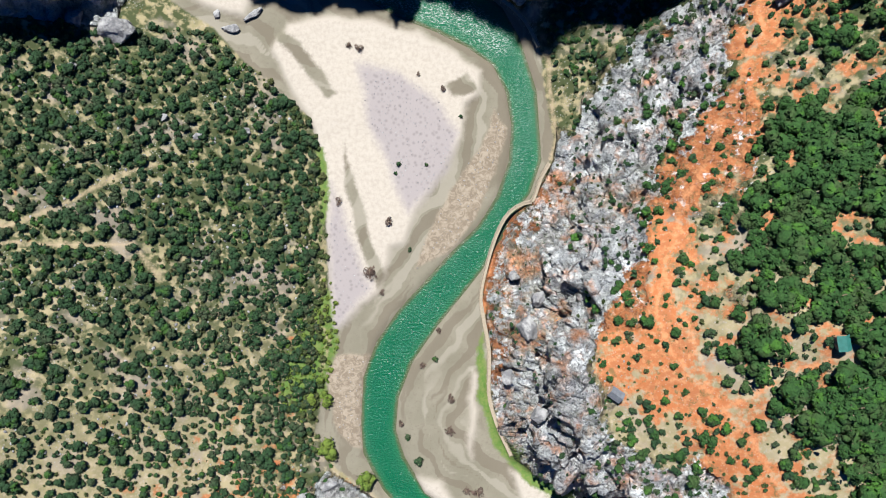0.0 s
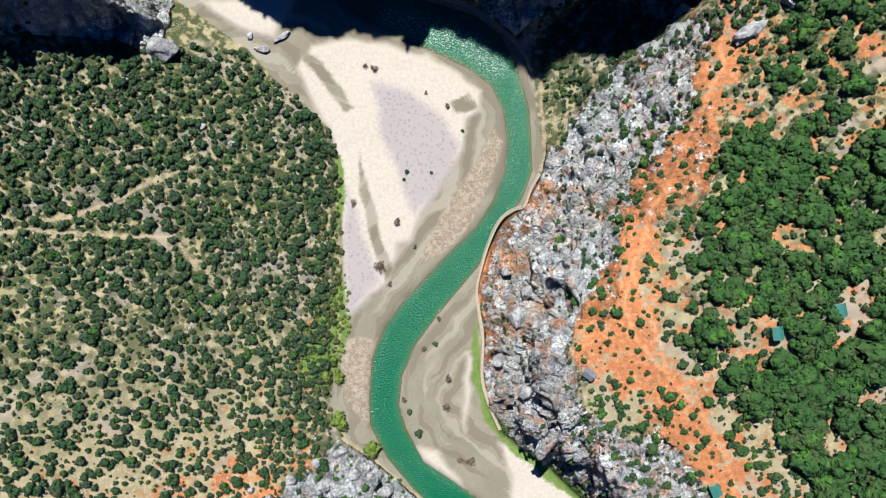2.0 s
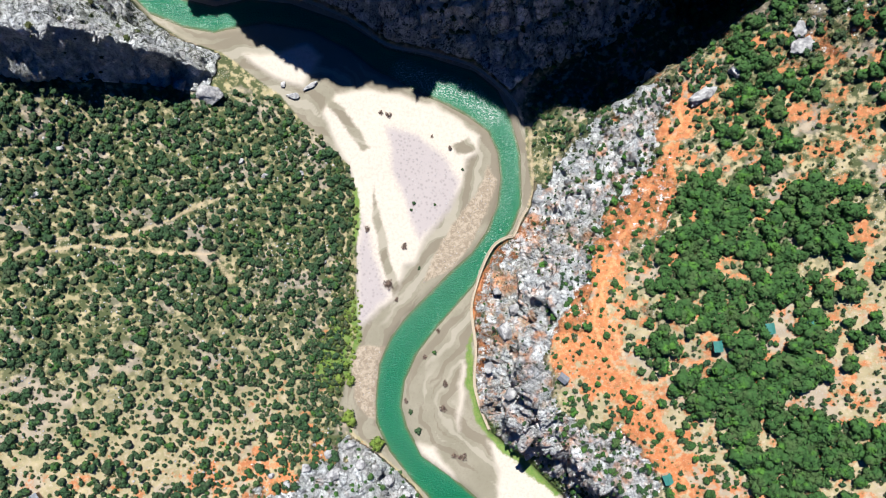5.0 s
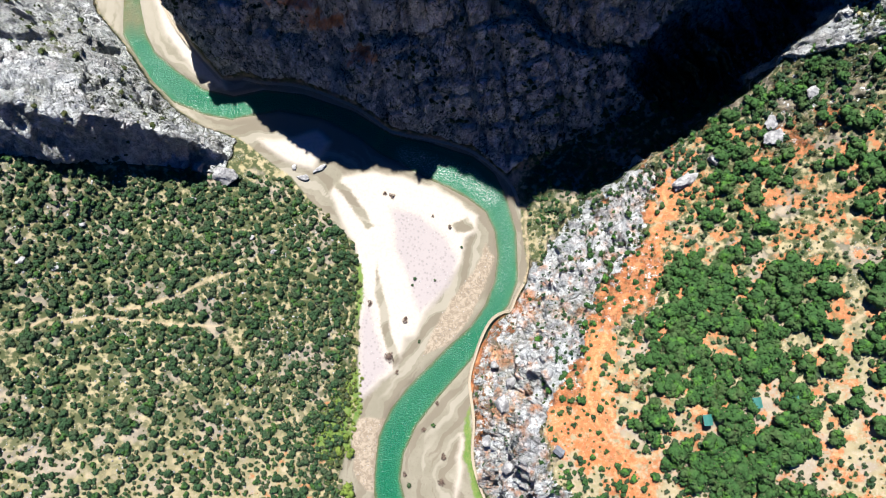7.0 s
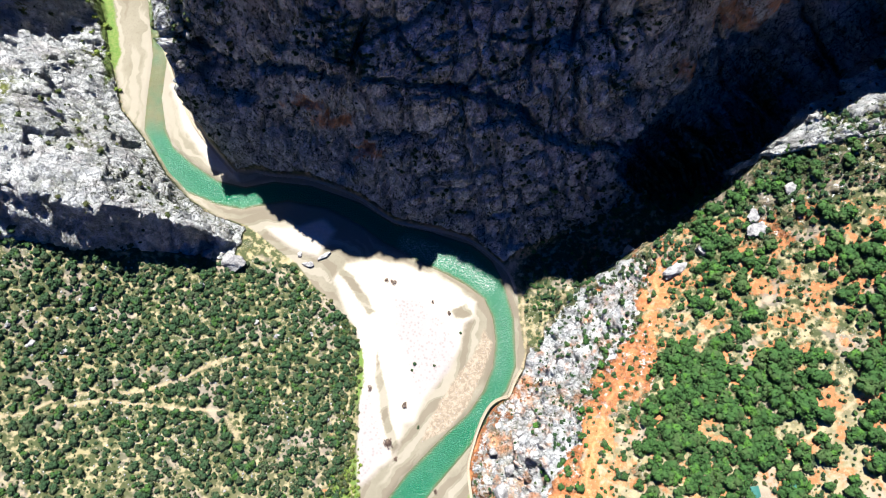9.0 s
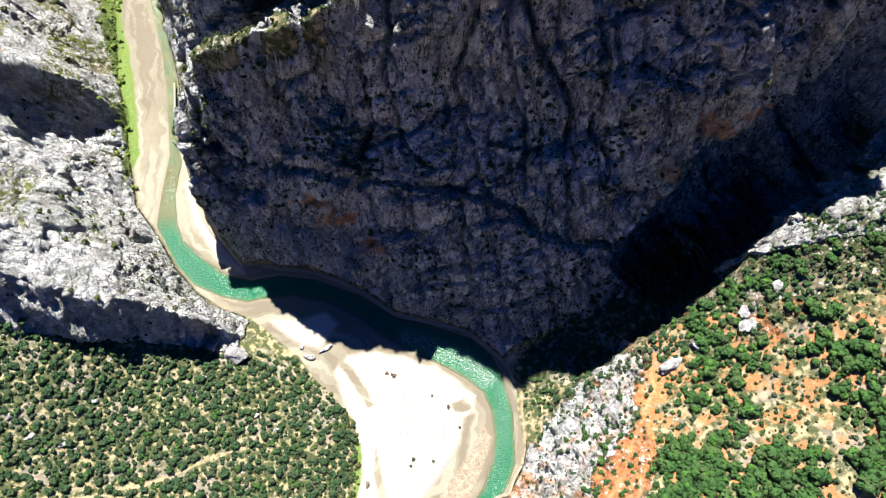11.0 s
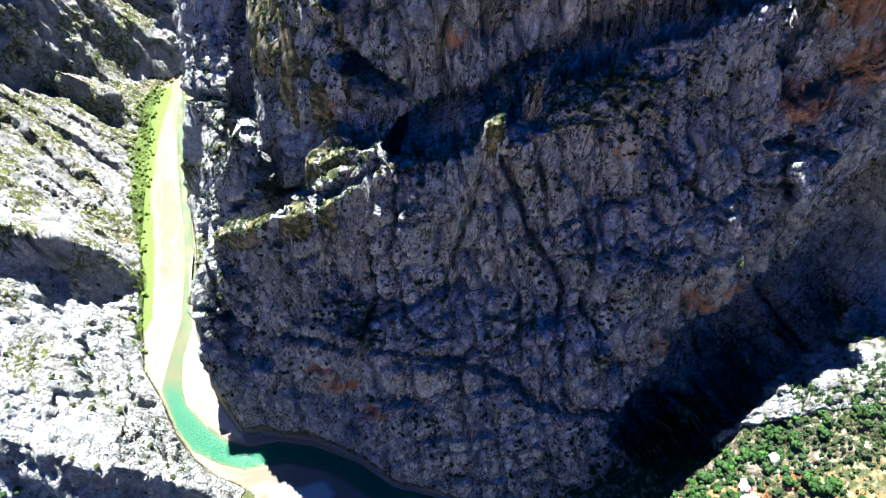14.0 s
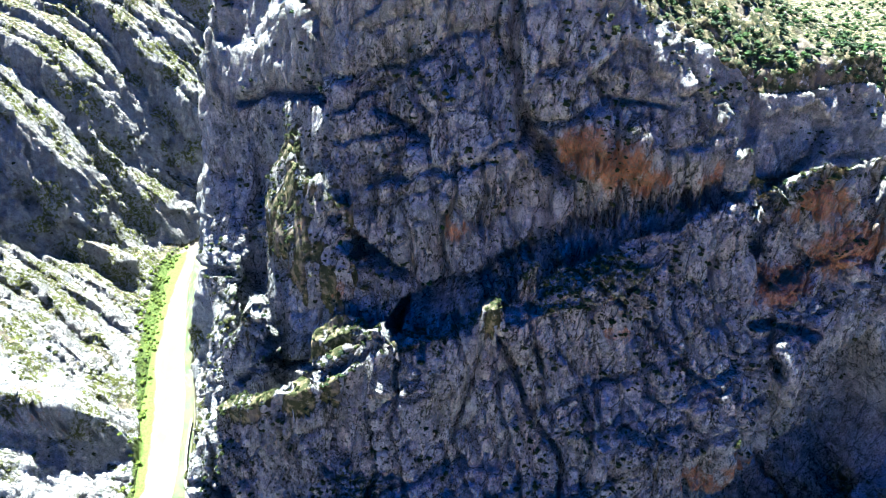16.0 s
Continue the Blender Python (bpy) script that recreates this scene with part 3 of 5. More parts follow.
TURF = [[(-42, -18), (-38, -38), (-42, -56), (-50, -64), (-57, -56), (-53, -42), (-47, -28)],
        [(14, -34), (16, -54), (19, -69), (27, -80), (42, -89), (62, -105), (57, -108), (31, -89), (17, -75), (12, -56), (12, -41)],
        [(-196, 160), (-205, 190), (-216, 225), (-228, 250), (-245, 285), (-256, 318), (-268, 360), (-275, 390), (-272, 410), (-262, 420), (-256, 390), (-248, 345), (-238, 300), (-222, 262), (-207, 222), (-197, 190)],
        [(-43, 0), (-40, 16), (-42, 32), (-45, 31), (-44, 12)]]
RED = [(94, 80), (97, 64), (96, 50), (92, 37), (86, 22), (78, 12), (73, 3), (68, -10), (66, -18), (66, -30), (72, -41), (78, -47), (88, -56), (96, -66), (106, -76),
       (99, -86), (84, -76), (74, -65), (64, -52), (52, -47), (47, -39), (46, -27), (50, -15), (53, -2), (60, 18), (74, 27), (80, 45), (87, 51), (89, 69)]
TRAILS = [[(93, 79), (94, 62), (86, 44), (77, 23), (68, 7), (61, -10), (58, -20), (62, -32), (72, -43), (82, -54), (90, -68), (98, -92)],
          [(68, 7), (80, 12), (85, 26)], [(94, 58), (112, 42)], [(61, -10), (66, -24), (72, -43)], [(75, -47), (88, -36), (99, -31), (117, -24), (130, -22), (150, -40)],
          [(-200, -14), (-181, -8), (-173, -2), (-162, 2), (-142, 3), (-121, 13), (-109, 20), (-97, 24)],
          [(-173, -6), (-154, -1), (-126, -3), (-104, -3), (-96, -14)], [(134, -3), (151, 12), (170, 30)],
          [(-45, -30), (-41, -37), (-43, -48)], [(38, 27), (40, 34), (39, 44), (37, 56), (36, 66)]]
OUTCROP = [(-62, -100), (-55, -90), (-46, -92), (-39, -84), (-33, -92), (-24, -93), (-18, -103), (-9, -107), (0, -120), (-30, -150), (-84, -140), (-70, -118), (-78, -106)]
ROCK_STRIP = [(18, -78), (14, -40), (13, -20), (20, 2), (30, 12), (39, 30), (43, 36), (52, 45), (55, 56), (71, 64), (87, 76), (93, 80), (91, 68), (87, 60), (85, 51), (78, 43),
              (74, 32), (66, 25), (59, 18), (54, 0), (51, -6), (48, -17), (45, -27), (45, -35), (48, -56), (58, -63), (72, -63), (83, -73), (88, -89), (120, -120), (70, -125), (42, -93)]


def spread(lo, hi, cell, out_lo, out_hi):
    mid = list(np.arange(lo, hi, cell))
    a, b, s = lo, mid[-1], cell
    left, right = [], []
    while a > out_lo:
        s *= 1.14
        a -= s
        left.append(a)
    s = cell
    while b < out_hi:
        s *= 1.14
        b += s
        right.append(b)
    return np.array(left[::-1] + mid + right)


gx_low, gx_main = spread(-395, -215, 1.3, -2600, -215), spread(-215, 190, 0.85, -215, 2600)
gx = np.r_[gx_low[gx_low < -215.5], gx_main]
gy_mid = np.r_[np.arange(-128, 98, 1.0), np.arange(98, 262, 0.5), np.arange(262, 570, 1.2)]
gy_low, gy_high = spread(-128, -126, 0.9, -2600, -126), spread(566, 570, 1.5, 566, 2600)
gy = np.r_[gy_low[gy_low < -128.2], gy_mid, gy_high[gy_high > 570.5]]
X, Y = np.meshgrid(gx, gy, indexing="ij")
Z = base_at(X, Y)
beyond = np.maximum.reduce([GX0 - X, X - GX1, GY0 - Y, Y - GY1, 0 * X])
Z = Z + 0.15 * beyond * (0.4 + fbm(X * 0.004, Y * 0.004, 0 * X, 3, 40))
# tilted beds upstream: scarps that face the river, and long dip slopes behind them
away = -inside(BED, X, Y)
wild = np.maximum(step(215, 330, Y) * step(-225, -262, X), step(440, 500, Y) * step(-150, -190, X)) * step(4, 30, away) * step(-560, -470, X)
for period, rise, turn, seed in ((64, 21, 0.0, 81), (23, 7, 0.12, 84), (9, 2.4, -0.1, 87)):
    run = (math.cos(1.12 + turn) * X + math.sin(1.12 + turn) * Y + 0.9 * period * (fbm(X * 0.45 / period, Y * 0.45 / period, 0 * X, 3, seed) - 0.5)) / period
    part_of = run - np.floor(run)
    Z = Z + wild * rise * (0.4 + 1.2 * vnoise(np.floor(run) * 3.1 + X * 0.006, Y * 0.006, 0 * X, seed)) * (step(0.0, 0.16, part_of) - part_of - 0.1)
# the great face keeps behind the crest's shadow, but for the ledges that catch the sun
crest_y = np.interp(X[:, 0], (-141, -110, -76, -47, -15, 15, 50, 85, 112, 165, 220), (306, 292, 262, 253, 249, 248, 241, 237, 238, 254, 264))[:, None]
rim = crest_y - Y
face_share = step(6, 18, rim) * step(0, 5, Y - 82 - 0.56 * np.maximum(X - 42, 0)) * step(-130, -118, X) * step(185, 160, X)
# ledges that catch the sun: radius, line
LEDGES = ((6.5, [(-112, 172), (-88, 166), (-66, 169), (-40, 176)]), (4.0, [(-68, 184), (-58, 187), (-48, 187)]), (5.0, [(-116, 196), (-104, 202)]),
          (10.0, [(-94, 240), (-84, 224), (-73, 213), (-62, 206)]), (3.0, [(7, 173), (7.5, 176)]), (2.0, [(20, 185), (25, 190)]), (3.0, [(108, 222), (130, 224), (158, 227)]))
on_ledge = np.zeros_like(Z)
for lr, line in LEDGES:
    on_ledge = np.maximum(on_ledge, step(1.5 * lr, 0.8 * lr, line_distance(line, X, Y) + 0.9 * lr * (fbm(X * 0.16, Y * 0.16, 0 * X, 3, 95) - 0.45)))
face_share = face_share * (1 - on_ledge)
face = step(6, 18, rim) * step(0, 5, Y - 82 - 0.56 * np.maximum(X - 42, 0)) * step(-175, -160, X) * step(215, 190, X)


# sweep from the crest down the sun's rays: the shadow's height over each row
shadow = np.full(len(gx), -1e3)
for j in range(len(gy) - 2, -1, -1):
    if not 90 < gy[j] < 420:
        continue
    dy = gy[j + 1] - gy[j]
    shadow = np.interp(gx + dy * math.tan(SUN_AZ), gx, np.maximum(shadow, Z[:, j + 1])) - dy * math.tan(SUN_EL) / math.cos(SUN_AZ)
    cut = face_share[:, j] * np.clip(Z[:, j] - shadow + 2.0, 0, 30)
    Z[:, j] -= np.minimum(cut, np.maximum(Z[:, j] - 4.0, 0))
    Z[:, j] += on_ledge[:, j] * np.clip(shadow + 2.0 - Z[:, j], 0, 14)
near = (X > -460) & (X < 360) & (Y > -240) & (Y < 740)


def field(fn, far):
    out = np.full(X.shape, float(far))
    out[near] = fn(X[near], Y[near])
    return out


warp_x, warp_y = 3.0 * (fbm(X * 0.12, Y * 0.12, 0 * X, 3, 61) - 0.5), 3.0 * (fbm(X * 0.12, Y * 0.12, 0 * X, 3, 71) - 0.5)
sd_bed = field(lambda x, y: inside(BED, x, y), -900)
sd_water = field(lambda x, y: inside(WATER, x, y), -900)


def zone(polys):
    return field(lambda x, y: np.maximum.reduce([inside(p, x + warp_x[near], y + warp_y[near]) for p in polys]), -900)


a_pale, a_mauve, a_olive, a_drift, a_turf = zone([BAR] + PALE), zone(MAUVE), zone(OLIVE), zone(DRIFT), zone(TURF)
a_trail = field(lambda x, y: 0.55 - np.minimum.reduce([line_distance(p, x + 0.6 * warp_x[near], y + 0.6 * warp_y[near]) for p in TRAILS]), -900)
sd_red, sd_out, sd_strip = zone([RED]), zone([OUTCROP]), zone([ROCK_STRIP])
torn = 16 * (fbm(X * 0.07, Y * 0.07, 0 * X, 4, 63) - 0.5)
chips = 22 * (fbm(X * 0.16, Y * 0.16, 0 * X, 3, 69) - 0.5)
sd_red, sd_strip, sd_out = sd_red + 0.55 * torn - 0.4 * chips, sd_strip - 0.45 * torn + 0.4 * chips + 1.0, sd_out - 0.6 * torn + 0.8 * chips + 1.0
gxx, gyy = np.gradient(Z, gx, gy)
slope = np.hypot(gxx, gyy)
rock = step(0.55, 1.0, slope)
rock = np.maximum(rock, np.where(Y > 100, step(0.25, 0.6, slope), 0))
rock = np.maximum(rock, 0.75 * step(-3, 4, sd_out))
rock = np.maximum(rock, 0.66 * step(-4, 5, sd_strip))
rock = np.maximum(rock, np.where((X < -112) & (Y > 70), 0.8, 0))
rock = np.maximum(rock, np.where(Y > 175, 0.55 + 0.3 * step(0.1, 0.5, slope), 0))
up_valley = (X < -190) & (Y > 185)
rock = np.where(up_valley, 0.38 + 0.5 * step(0.5, 1.1, slope), rock)
plateau = (Y > crest_y + 3) & (X > 48)
rock = np.where(plateau, np.minimum(rock, 0.33), rock)
rock = np.where((X > 32) & (X < 60) & (Y > 63) & (Y < 90 + 0.5 * (X - 42)), np.minimum(rock, 0.25), rock)
rock = np.where((X > 58) & (X < 112) & (Y > 70 + 0.42 * (X - 45)) & (Y < 86 + 0.56 * (X - 42)), np.minimum(rock, 0.38), rock)
rock = np.where((X > 40) & (Y < 84) & (Y > -100), np.minimum(rock, 0.34 + 0.6 * step(-3, 2, sd_strip)), rock)
rock = np.where(on_ledge > 0.3, np.minimum(rock, 0.28 + 0.5 * step(0.42, 0.58, fbm(X * 0.14, Y * 0.14, 0 * X, 3, 96))), rock)
rock *= 1 - step(-2.5, 0.5, sd_bed)
rock = np.where((X > 90) & (Y < 120) & (Y > -100), np.minimum(rock, 0.35), rock)
a_red = np.maximum(0.38 * step(56, 70, X) * step(118, 85, Y), 0.68 * step(-8, 4, sd_red)) + 0.33 * step(-70, -100, Y) * (X < -30) + 0.22 * step(-120, -60, X) * (X < -50) * step(-30, -70, Y)
foot = step(15, 6, -sd_bed) * step(-3, 1, sd_strip) * (X > 8) * (Y < 22) * step(-70, -50, Y)
a_red = np.maximum(a_red, 0.6 * foot)
rock = rock * (1 - foot) + foot * np.minimum(rock, 0.52)
a_red *= 1 - step(-1, 1, sd_bed)
a_rust = np.zeros_like(Z)
for cx, cy, cz, rad, amt in ((-72, 132, 62, 10, 0.75), (-58, 126, 56, 11, 0.8), (-44, 119, 42, 10, 0.7), (40, 215, 237, 11, 0.95), (56, 214, 231, 11, 0.95), (68, 214, 224, 8, 0.9), (93, 218, 226, 8, 0.7),
                             (93, 142, 92, 9, 0.75), (104, 152, 110, 9, 0.8), (119, 159, 116, 10, 0.7), (131, 204, 182, 12, 0.9), (138, 215, 217, 10, 0.9), (156, 213, 196, 16, 0.85),
                             (-9, 201, 207, 6, 0.8), (60, 178, 172, 9, 0.6), (-250, 198, 60, 22, 0.75), (-300, 388, 60, 28, 0.7), (-280, 430, 50, 24, 0.7), (36, 18, 10, 16, 0.77),
                             (27, -32, 14, 14, 0.82), (26, -8, 8, 12, 0.82), (34, -24, 22, 10, 0.72), (60, 10, 30, 12, 0.82), (-60, 200, 170, 9, 0.6)):
    if cy > 110 and cx > -90:
        near_by = (X / np.maximum(Y, 60) - cx / cy) ** 2 + ((Z - 342) / np.maximum(Y, 60) - (cz - 342) / cy) ** 2
        a_rust = np.maximum(a_rust, 1.12 * amt * np.exp(-near_by * cy**2 / (1.45 * rad) ** 2) * (Y > 100))
    else:
        a_rust = np.maximum(a_rust, amt * np.exp(-(((X - cx) ** 2 + (Y - cy) ** 2 + (0.7 * (Z - cz)) ** 2) / rad**2)))
a_moss = 0.3 + 0.75 * step(1.6, 0.7, slope) * (Y > 110) + 1.0 * up_valley
a_rust = np.maximum(a_rust, 0.56 * step(-3, 3, sd_strip) + 0.42 * step(-3, 3, sd_out))
a_scrub = 0.15 + 0.85 * np.maximum(step(-95, -25, Y - 0.25 * (X + 120)), step(-75, -50, X) * (X < -40))

# bed relief, banks and channel
bedness = step(-1.0, 2.0, sd_bed)
Z = Z + bedness * (0.5 * (fbm(X * 0.06, Y * 0.06, 0 * X, 3, 5) - 0.5) + 0.35 * np.clip(a_pale, -1, 1) + 0.5 * step(-0.5, 1.5, a_drift) * (fbm(X * 0.4, Y * 0.4, 0 * X, 3, 8) - 0.3))
channel = step(-3.0, 2.5, sd_water)
Z = Z * (1 - channel) - 1.4 * channel
# hillside relief
soft = (1 - bedness) * (1 - rock)
Z = Z + soft * (2.2 * (fbm(X * 0.035, Y * 0.035, 0 * X, 4, 11) - 0.5) + 0.8 * (fbm(X * 0.2, Y * 0.2, 0 * X, 3, 15) - 0.5))
HEIGHT = Z.copy()

# rock relief: blocks, fissures and ledges pushed along the slope's normal
gxx, gyy = np.gradient(Z, gx, gy)
nl = np.sqrt(1 + gxx**2 + gyy**2)
NX, NY, NZ = -gxx / nl, -gyy / nl, 1 / nl
act = (rock > 0.02) & near
x, y, z = X[act], Y[act], Z[act]
tall = step(0.6, 1.6, slope[act])
great = face[act] * tall * (1 - on_ledge[act])
size = (0.45 + 0.7 * tall + 0.9 * step(-1, 4, sd_out[act])) * (1 - 0.52 * great) * (1 - 0.4 * on_ledge[act])
wob = 2.2 * (fbm(x * 0.09, y * 0.09, z * 0.09, 3, 20) - 0.5)
lean = x + 0.18 * z
d = 7.0 * (fbm(x * 0.03, y * 0.03, z * 0.014, 3, 21) - 0.5) * (0.2 + 0.8 * tall)
v1, e1, t1 = blocks((lean + 4 * wob) / 19, (y + 4 * wob) / 19, (z - 0.4 * x) / 62, 22)
v2, e2, t2 = blocks((lean + 2 * wob) / 6.5, (y - wob) / 8, (z + 0.3 * x) / 24, 24)
v3, e3, t3 = blocks(x / 2.4 + 0.5 * wob, y / 3.2, z / 7.0, 26)
d += size * ((2.6 + 3.0 * great) * (v1 - 0.5) + 1.3 * (v2 - 0.5) + 0.5 * (v3 - 0.5) + (3.0 + 2.5 * great) * t1 + 1.5 * t2 + 0.5 * t3)
d -= size * ((2.4 + 2.6 * great) * step(0.06, 0.0, e1) + 1.2 * step(0.08, 0.0, e2))
d += 0.8 * size * (ridged(lean * 0.11, y * 0.11, z * 0.028, 4, 25) - 0.42)
d -= 2.6 * size * step(0.86, 0.98, ridged(lean * 0.07 + 0.4 * wob, y * 0.05, z * 0.010, 2, 33))
d += 0.7 * size * (fbm(x * 0.5, y * 0.5, z * 0.22, 3, 45) - 0.5)
v4, e4, t4 = blocks(x / 4.2 + 0.3 * wob, y / 4.2, z / 4.2, 28)
v5, e5, t5 = blocks(x / 1.9 + 0.3 * wob, y / 1.9, z / 2.2, 30)
v6, e6, t6 = blocks(x / 9.5 + 0.4 * wob, y / 8.0, z / 8.0, 34)
bare = (1 - tall) * (1 - 0.5 * on_ledge[act]) * (1 - 0.6 * up_valley[act]) * (1 - 0.75 * step(-1, 4, sd_strip[act]))
d += bare * (1.4 * (v4 - 0.5) + 1.3 * t4 - 1.3 * step(0.13, 0.0, e4) + 0.45 * (v5 - 0.5) + 0.4 * t5 + 2.8 * (v6 - 0.5) + 2.6 * t6 - 2.0 * step(0.12, 0.0, e6))
# the east crag: long fins and blocks side by side, split by deep joints
crag = step(-1, 4, sd_strip[act])
across, along = 0.93 * x - 0.36 * y + 2 * wob, 0.36 * x + 0.93 * y
v7, e7, t7 = blocks(across / 7.5, along / 17, z / 20, 36)
v8, e8, t8 = blocks(across / 3.4 + 0.3 * wob, along / 5.5, z / 7, 38)
d += crag * (4.6 * (v7 - 0.5) + 4.0 * t7 - 3.2 * step(0.13, 0.0, e7) + 0.9 * (v8 - 0.5) + 0.8 * t8 - 1.0 * step(0.10, 0.0, e8))
# the great cracks, ledges and clefts of the cliff: width, depth, line
CLEFTS = (
    (4.0, 10, [(-0.387, -1.154), (-0.262, -1.051), (-0.174, -0.942), (-0.095, -0.855), (-0.008, -0.815)]),
    (8.0, 10, [(-0.147, -0.921), (-0.057, -0.844), (0.028, -0.804)]),
    (3.2, 9, [(0.028, -0.799), (0.107, -0.738), (0.182, -0.688), (0.284, -0.629), (0.383, -0.587), (0.488, -0.551)]),
    (1.6, 5, [(0.488, -0.551), (0.574, -0.534), (0.726, -0.498)]),
    (3.0, 8, [(-0.604, -1.202), (-0.549, -1.154), (-0.455, -1.118), (-0.373, -1.126), (-0.283, -1.065), (-0.170, -0.969)]),
    (3.0, 7, [(-0.495, -0.941), (-0.521, -0.994), (-0.494, -1.105)]),
    (4.0, 7, [(-0.603, -0.845), (-0.550, -0.827), (-0.524, -0.863), (-0.512, -0.959)]),
    (5.0, 8, [(-0.291, -0.671), (-0.238, -0.742), (-0.168, -0.802)]),
    (4.0, 7, [(-0.285, -0.730), (-0.191, -0.771), (-0.144, -0.816)]),
    (3.6, 8, [(-0.444, -0.441), (-0.387, -0.416), (-0.312, -0.402), (-0.294, -0.417)]),
    (3.6, 8, [(-0.291, -0.247), (-0.289, -0.284)]),
    (1.5, 5, [(-0.286, -0.294), (-0.295, -0.396)]),
    (2.0, 5, [(-0.189, -0.370), (-0.243, -0.421), (-0.275, -0.433)]),
    (3.0, 7, [(0.033, -0.186), (0.045, -0.292), (0.062, -0.392), (0.092, -0.457), (0.130, -0.527), (0.165, -0.556)]),
    (5.0, 6, [(0.080, -0.435), (0.119, -0.515)]),
    (1.6, 5, [(0.428, -0.279), (0.460, -0.386), (0.476, -0.497), (0.486, -0.552)]),
    (1.4, 4, [(0.320, -0.306), (0.369, -0.390), (0.400, -0.454)]),
    (1.6, 4, [(0.187, -0.356), (0.211, -0.386), (0.328, -0.397)]),
    (1.6, 4, [(-0.050, -0.499), (-0.048, -0.601), (-0.070, -0.701), (-0.046, -0.793)]),
    (1.4, 4, [(-0.210, -0.531), (-0.207, -0.637), (-0.237, -0.727)]),
    (1.3, 4, [(-0.131, -0.411), (-0.157, -0.554), (-0.174, -0.664)]),
    (2.5, 5, [(-0.163, -0.446), (-0.112, -0.466)]),
    (1.3, 4, [(0.008, -0.508), (0.028, -0.583), (0.010, -0.681)]),
    (1.4, 3.5, [(0.241, -0.395), (0.252, -0.508), (0.297, -0.581)]),
    (3.4, 9, [(-0.833, -1.700), (-0.713, -1.889), (-0.534, -1.878), (-0.388, -1.961), (-0.227, -1.939), (-0.030, -1.962), (0.177, -2.076), (0.329, -2.305), (0.526, -2.420), (0.670, -2.359)]),
    (2.0, 5, [(-0.262, -1.271), (-0.277, -1.557), (-0.344, -1.921)]),
    (2.2, 6, [(0.076, -0.978), (0.130, -1.136), (0.201, -1.313), (0.298, -1.554), (0.307, -1.721)]),
    (1.6, 4, [(0.287, -1.103), (0.346, -1.299), (0.375, -1.610), (0.461, -1.738)]),
    (1.4, 4, [(-0.674, -1.397), (-0.724, -1.606), (-0.684, -1.771)]),
    (1.5, 4, [(-0.176, -1.080), (-0.208, -1.352), (-0.176, -1.675), (-0.107, -1.811)]),
    (1.3, 3.5, [(-0.044, -0.911), (-0.002, -1.067), (-0.037, -1.415), (0.018, -1.652)]),
    (3.0, 5, [(0.414, -1.305), (0.484, -1.323), (0.552, -1.355)]),
    (3.5, 5, [(0.636, -0.889), (0.708, -0.895), (0.777, -0.920)]),
    (1.5, 4, [(0.407, -0.897), (0.495, -1.028), (0.615, -1.117)]),
    (1.4, 4, [(0.266, -0.786), (0.376, -0.915), (0.485, -1.170)]),
    (1.5, 4, [(0.482, -0.721), (0.554, -0.887), (0.653, -1.016)]),
    (2.0, 4, [(-0.468, -1.710), (-0.408, -1.811), (-0.336, -1.840)]),
    (1.6, 4, [(-0.818, -2.318), (-0.587, -2.448), (-0.423, -2.959)]),
    (1.6, 4, [(0.070, -1.646), (0.198, -1.699), (0.325, -1.615)]),
    (2.2, 5, [(0.812, -1.303), (0.946, -1.542), (1.114, -1.842)]),
    (1.5, 4, [(0.740, -1.702), (0.889, -1.874), (1.020, -2.178)]),
    (6.0, -3, [(0.042, -0.941), (0.052, -1.044), (0.043, -1.165)]),
    (9.0, -2, [(-0.605, -1.445), (-0.472, -1.352), (-0.339, -1.290)]),
    (10.0, -2.5, [(0.180, -0.806), (0.284, -0.772)]),
    (14.0, -3, [(0.212, -0.451), (0.292, -0.506)]),
    (10.0, -2.5, [(-0.090, -0.356), (-0.113, -0.527)]),
    (12.0, -2, [(0.332, -1.300), (0.477, -1.474)]),
)   # width, depth, line of (bearing, dip)


def fan(px, py, pz):
    """Bearing and dip from a point over the bend: clefts are planes that fan out from there."""
    return px / py, (pz - 342.0) / py


fu, fv = fan(x, np.maximum(y, 60), z)
cleft_near = np.zeros(x.shape)
ragged = 0.7 + 0.7 * fbm(x * 0.15, y * 0.15, z * 0.15, 3, 77)
fu2, fv2 = fu + 0.03 * (fbm(x * 0.08, y * 0.08, z * 0.08, 3, 78) - 0.5), fv + 0.03 * (fbm(x * 0.08, y * 0.08, z * 0.08, 3, 79) - 0.5)
for width, deep, cleft in CLEFTS:
    c = np.array(cleft, float)
    best = np.full(x.shape, 1e9)
    for a, b in zip(c[:-1], c[1:]):
        e = b - a
        t = np.clip(((fu2 - a[0]) * e[0] + (fv2 - a[1]) * e[1]) / (e @ e), 0, 1)
        best = np.minimum(best, (fu2 - a[0] - t * e[0]) ** 2 + (fv2 - a[1] - t * e[1]) ** 2)
    best = np.sqrt(best) * y
    if deep > 3:
        cleft_near = np.maximum(cleft_near, np.where(y > 90, step(width * 2.2, width, best), 0))
    d -= np.where(y > 90, (1.35 * deep if deep > 0 else deep) * step(width, 0.5 * width, best * ragged), 0)
GORGE = [(0.886, -0.888), (0.830, -1.129), (0.819, -1.302), (0.679, -1.728), (0.640, -2.253), (0.692, -2.660), (1.024, -3.060), (1.103, -2.647), (1.078, -2.249), (1.063, -1.809), (1.113, -1.763), (1.070, -1.206)]   # bearing, dip
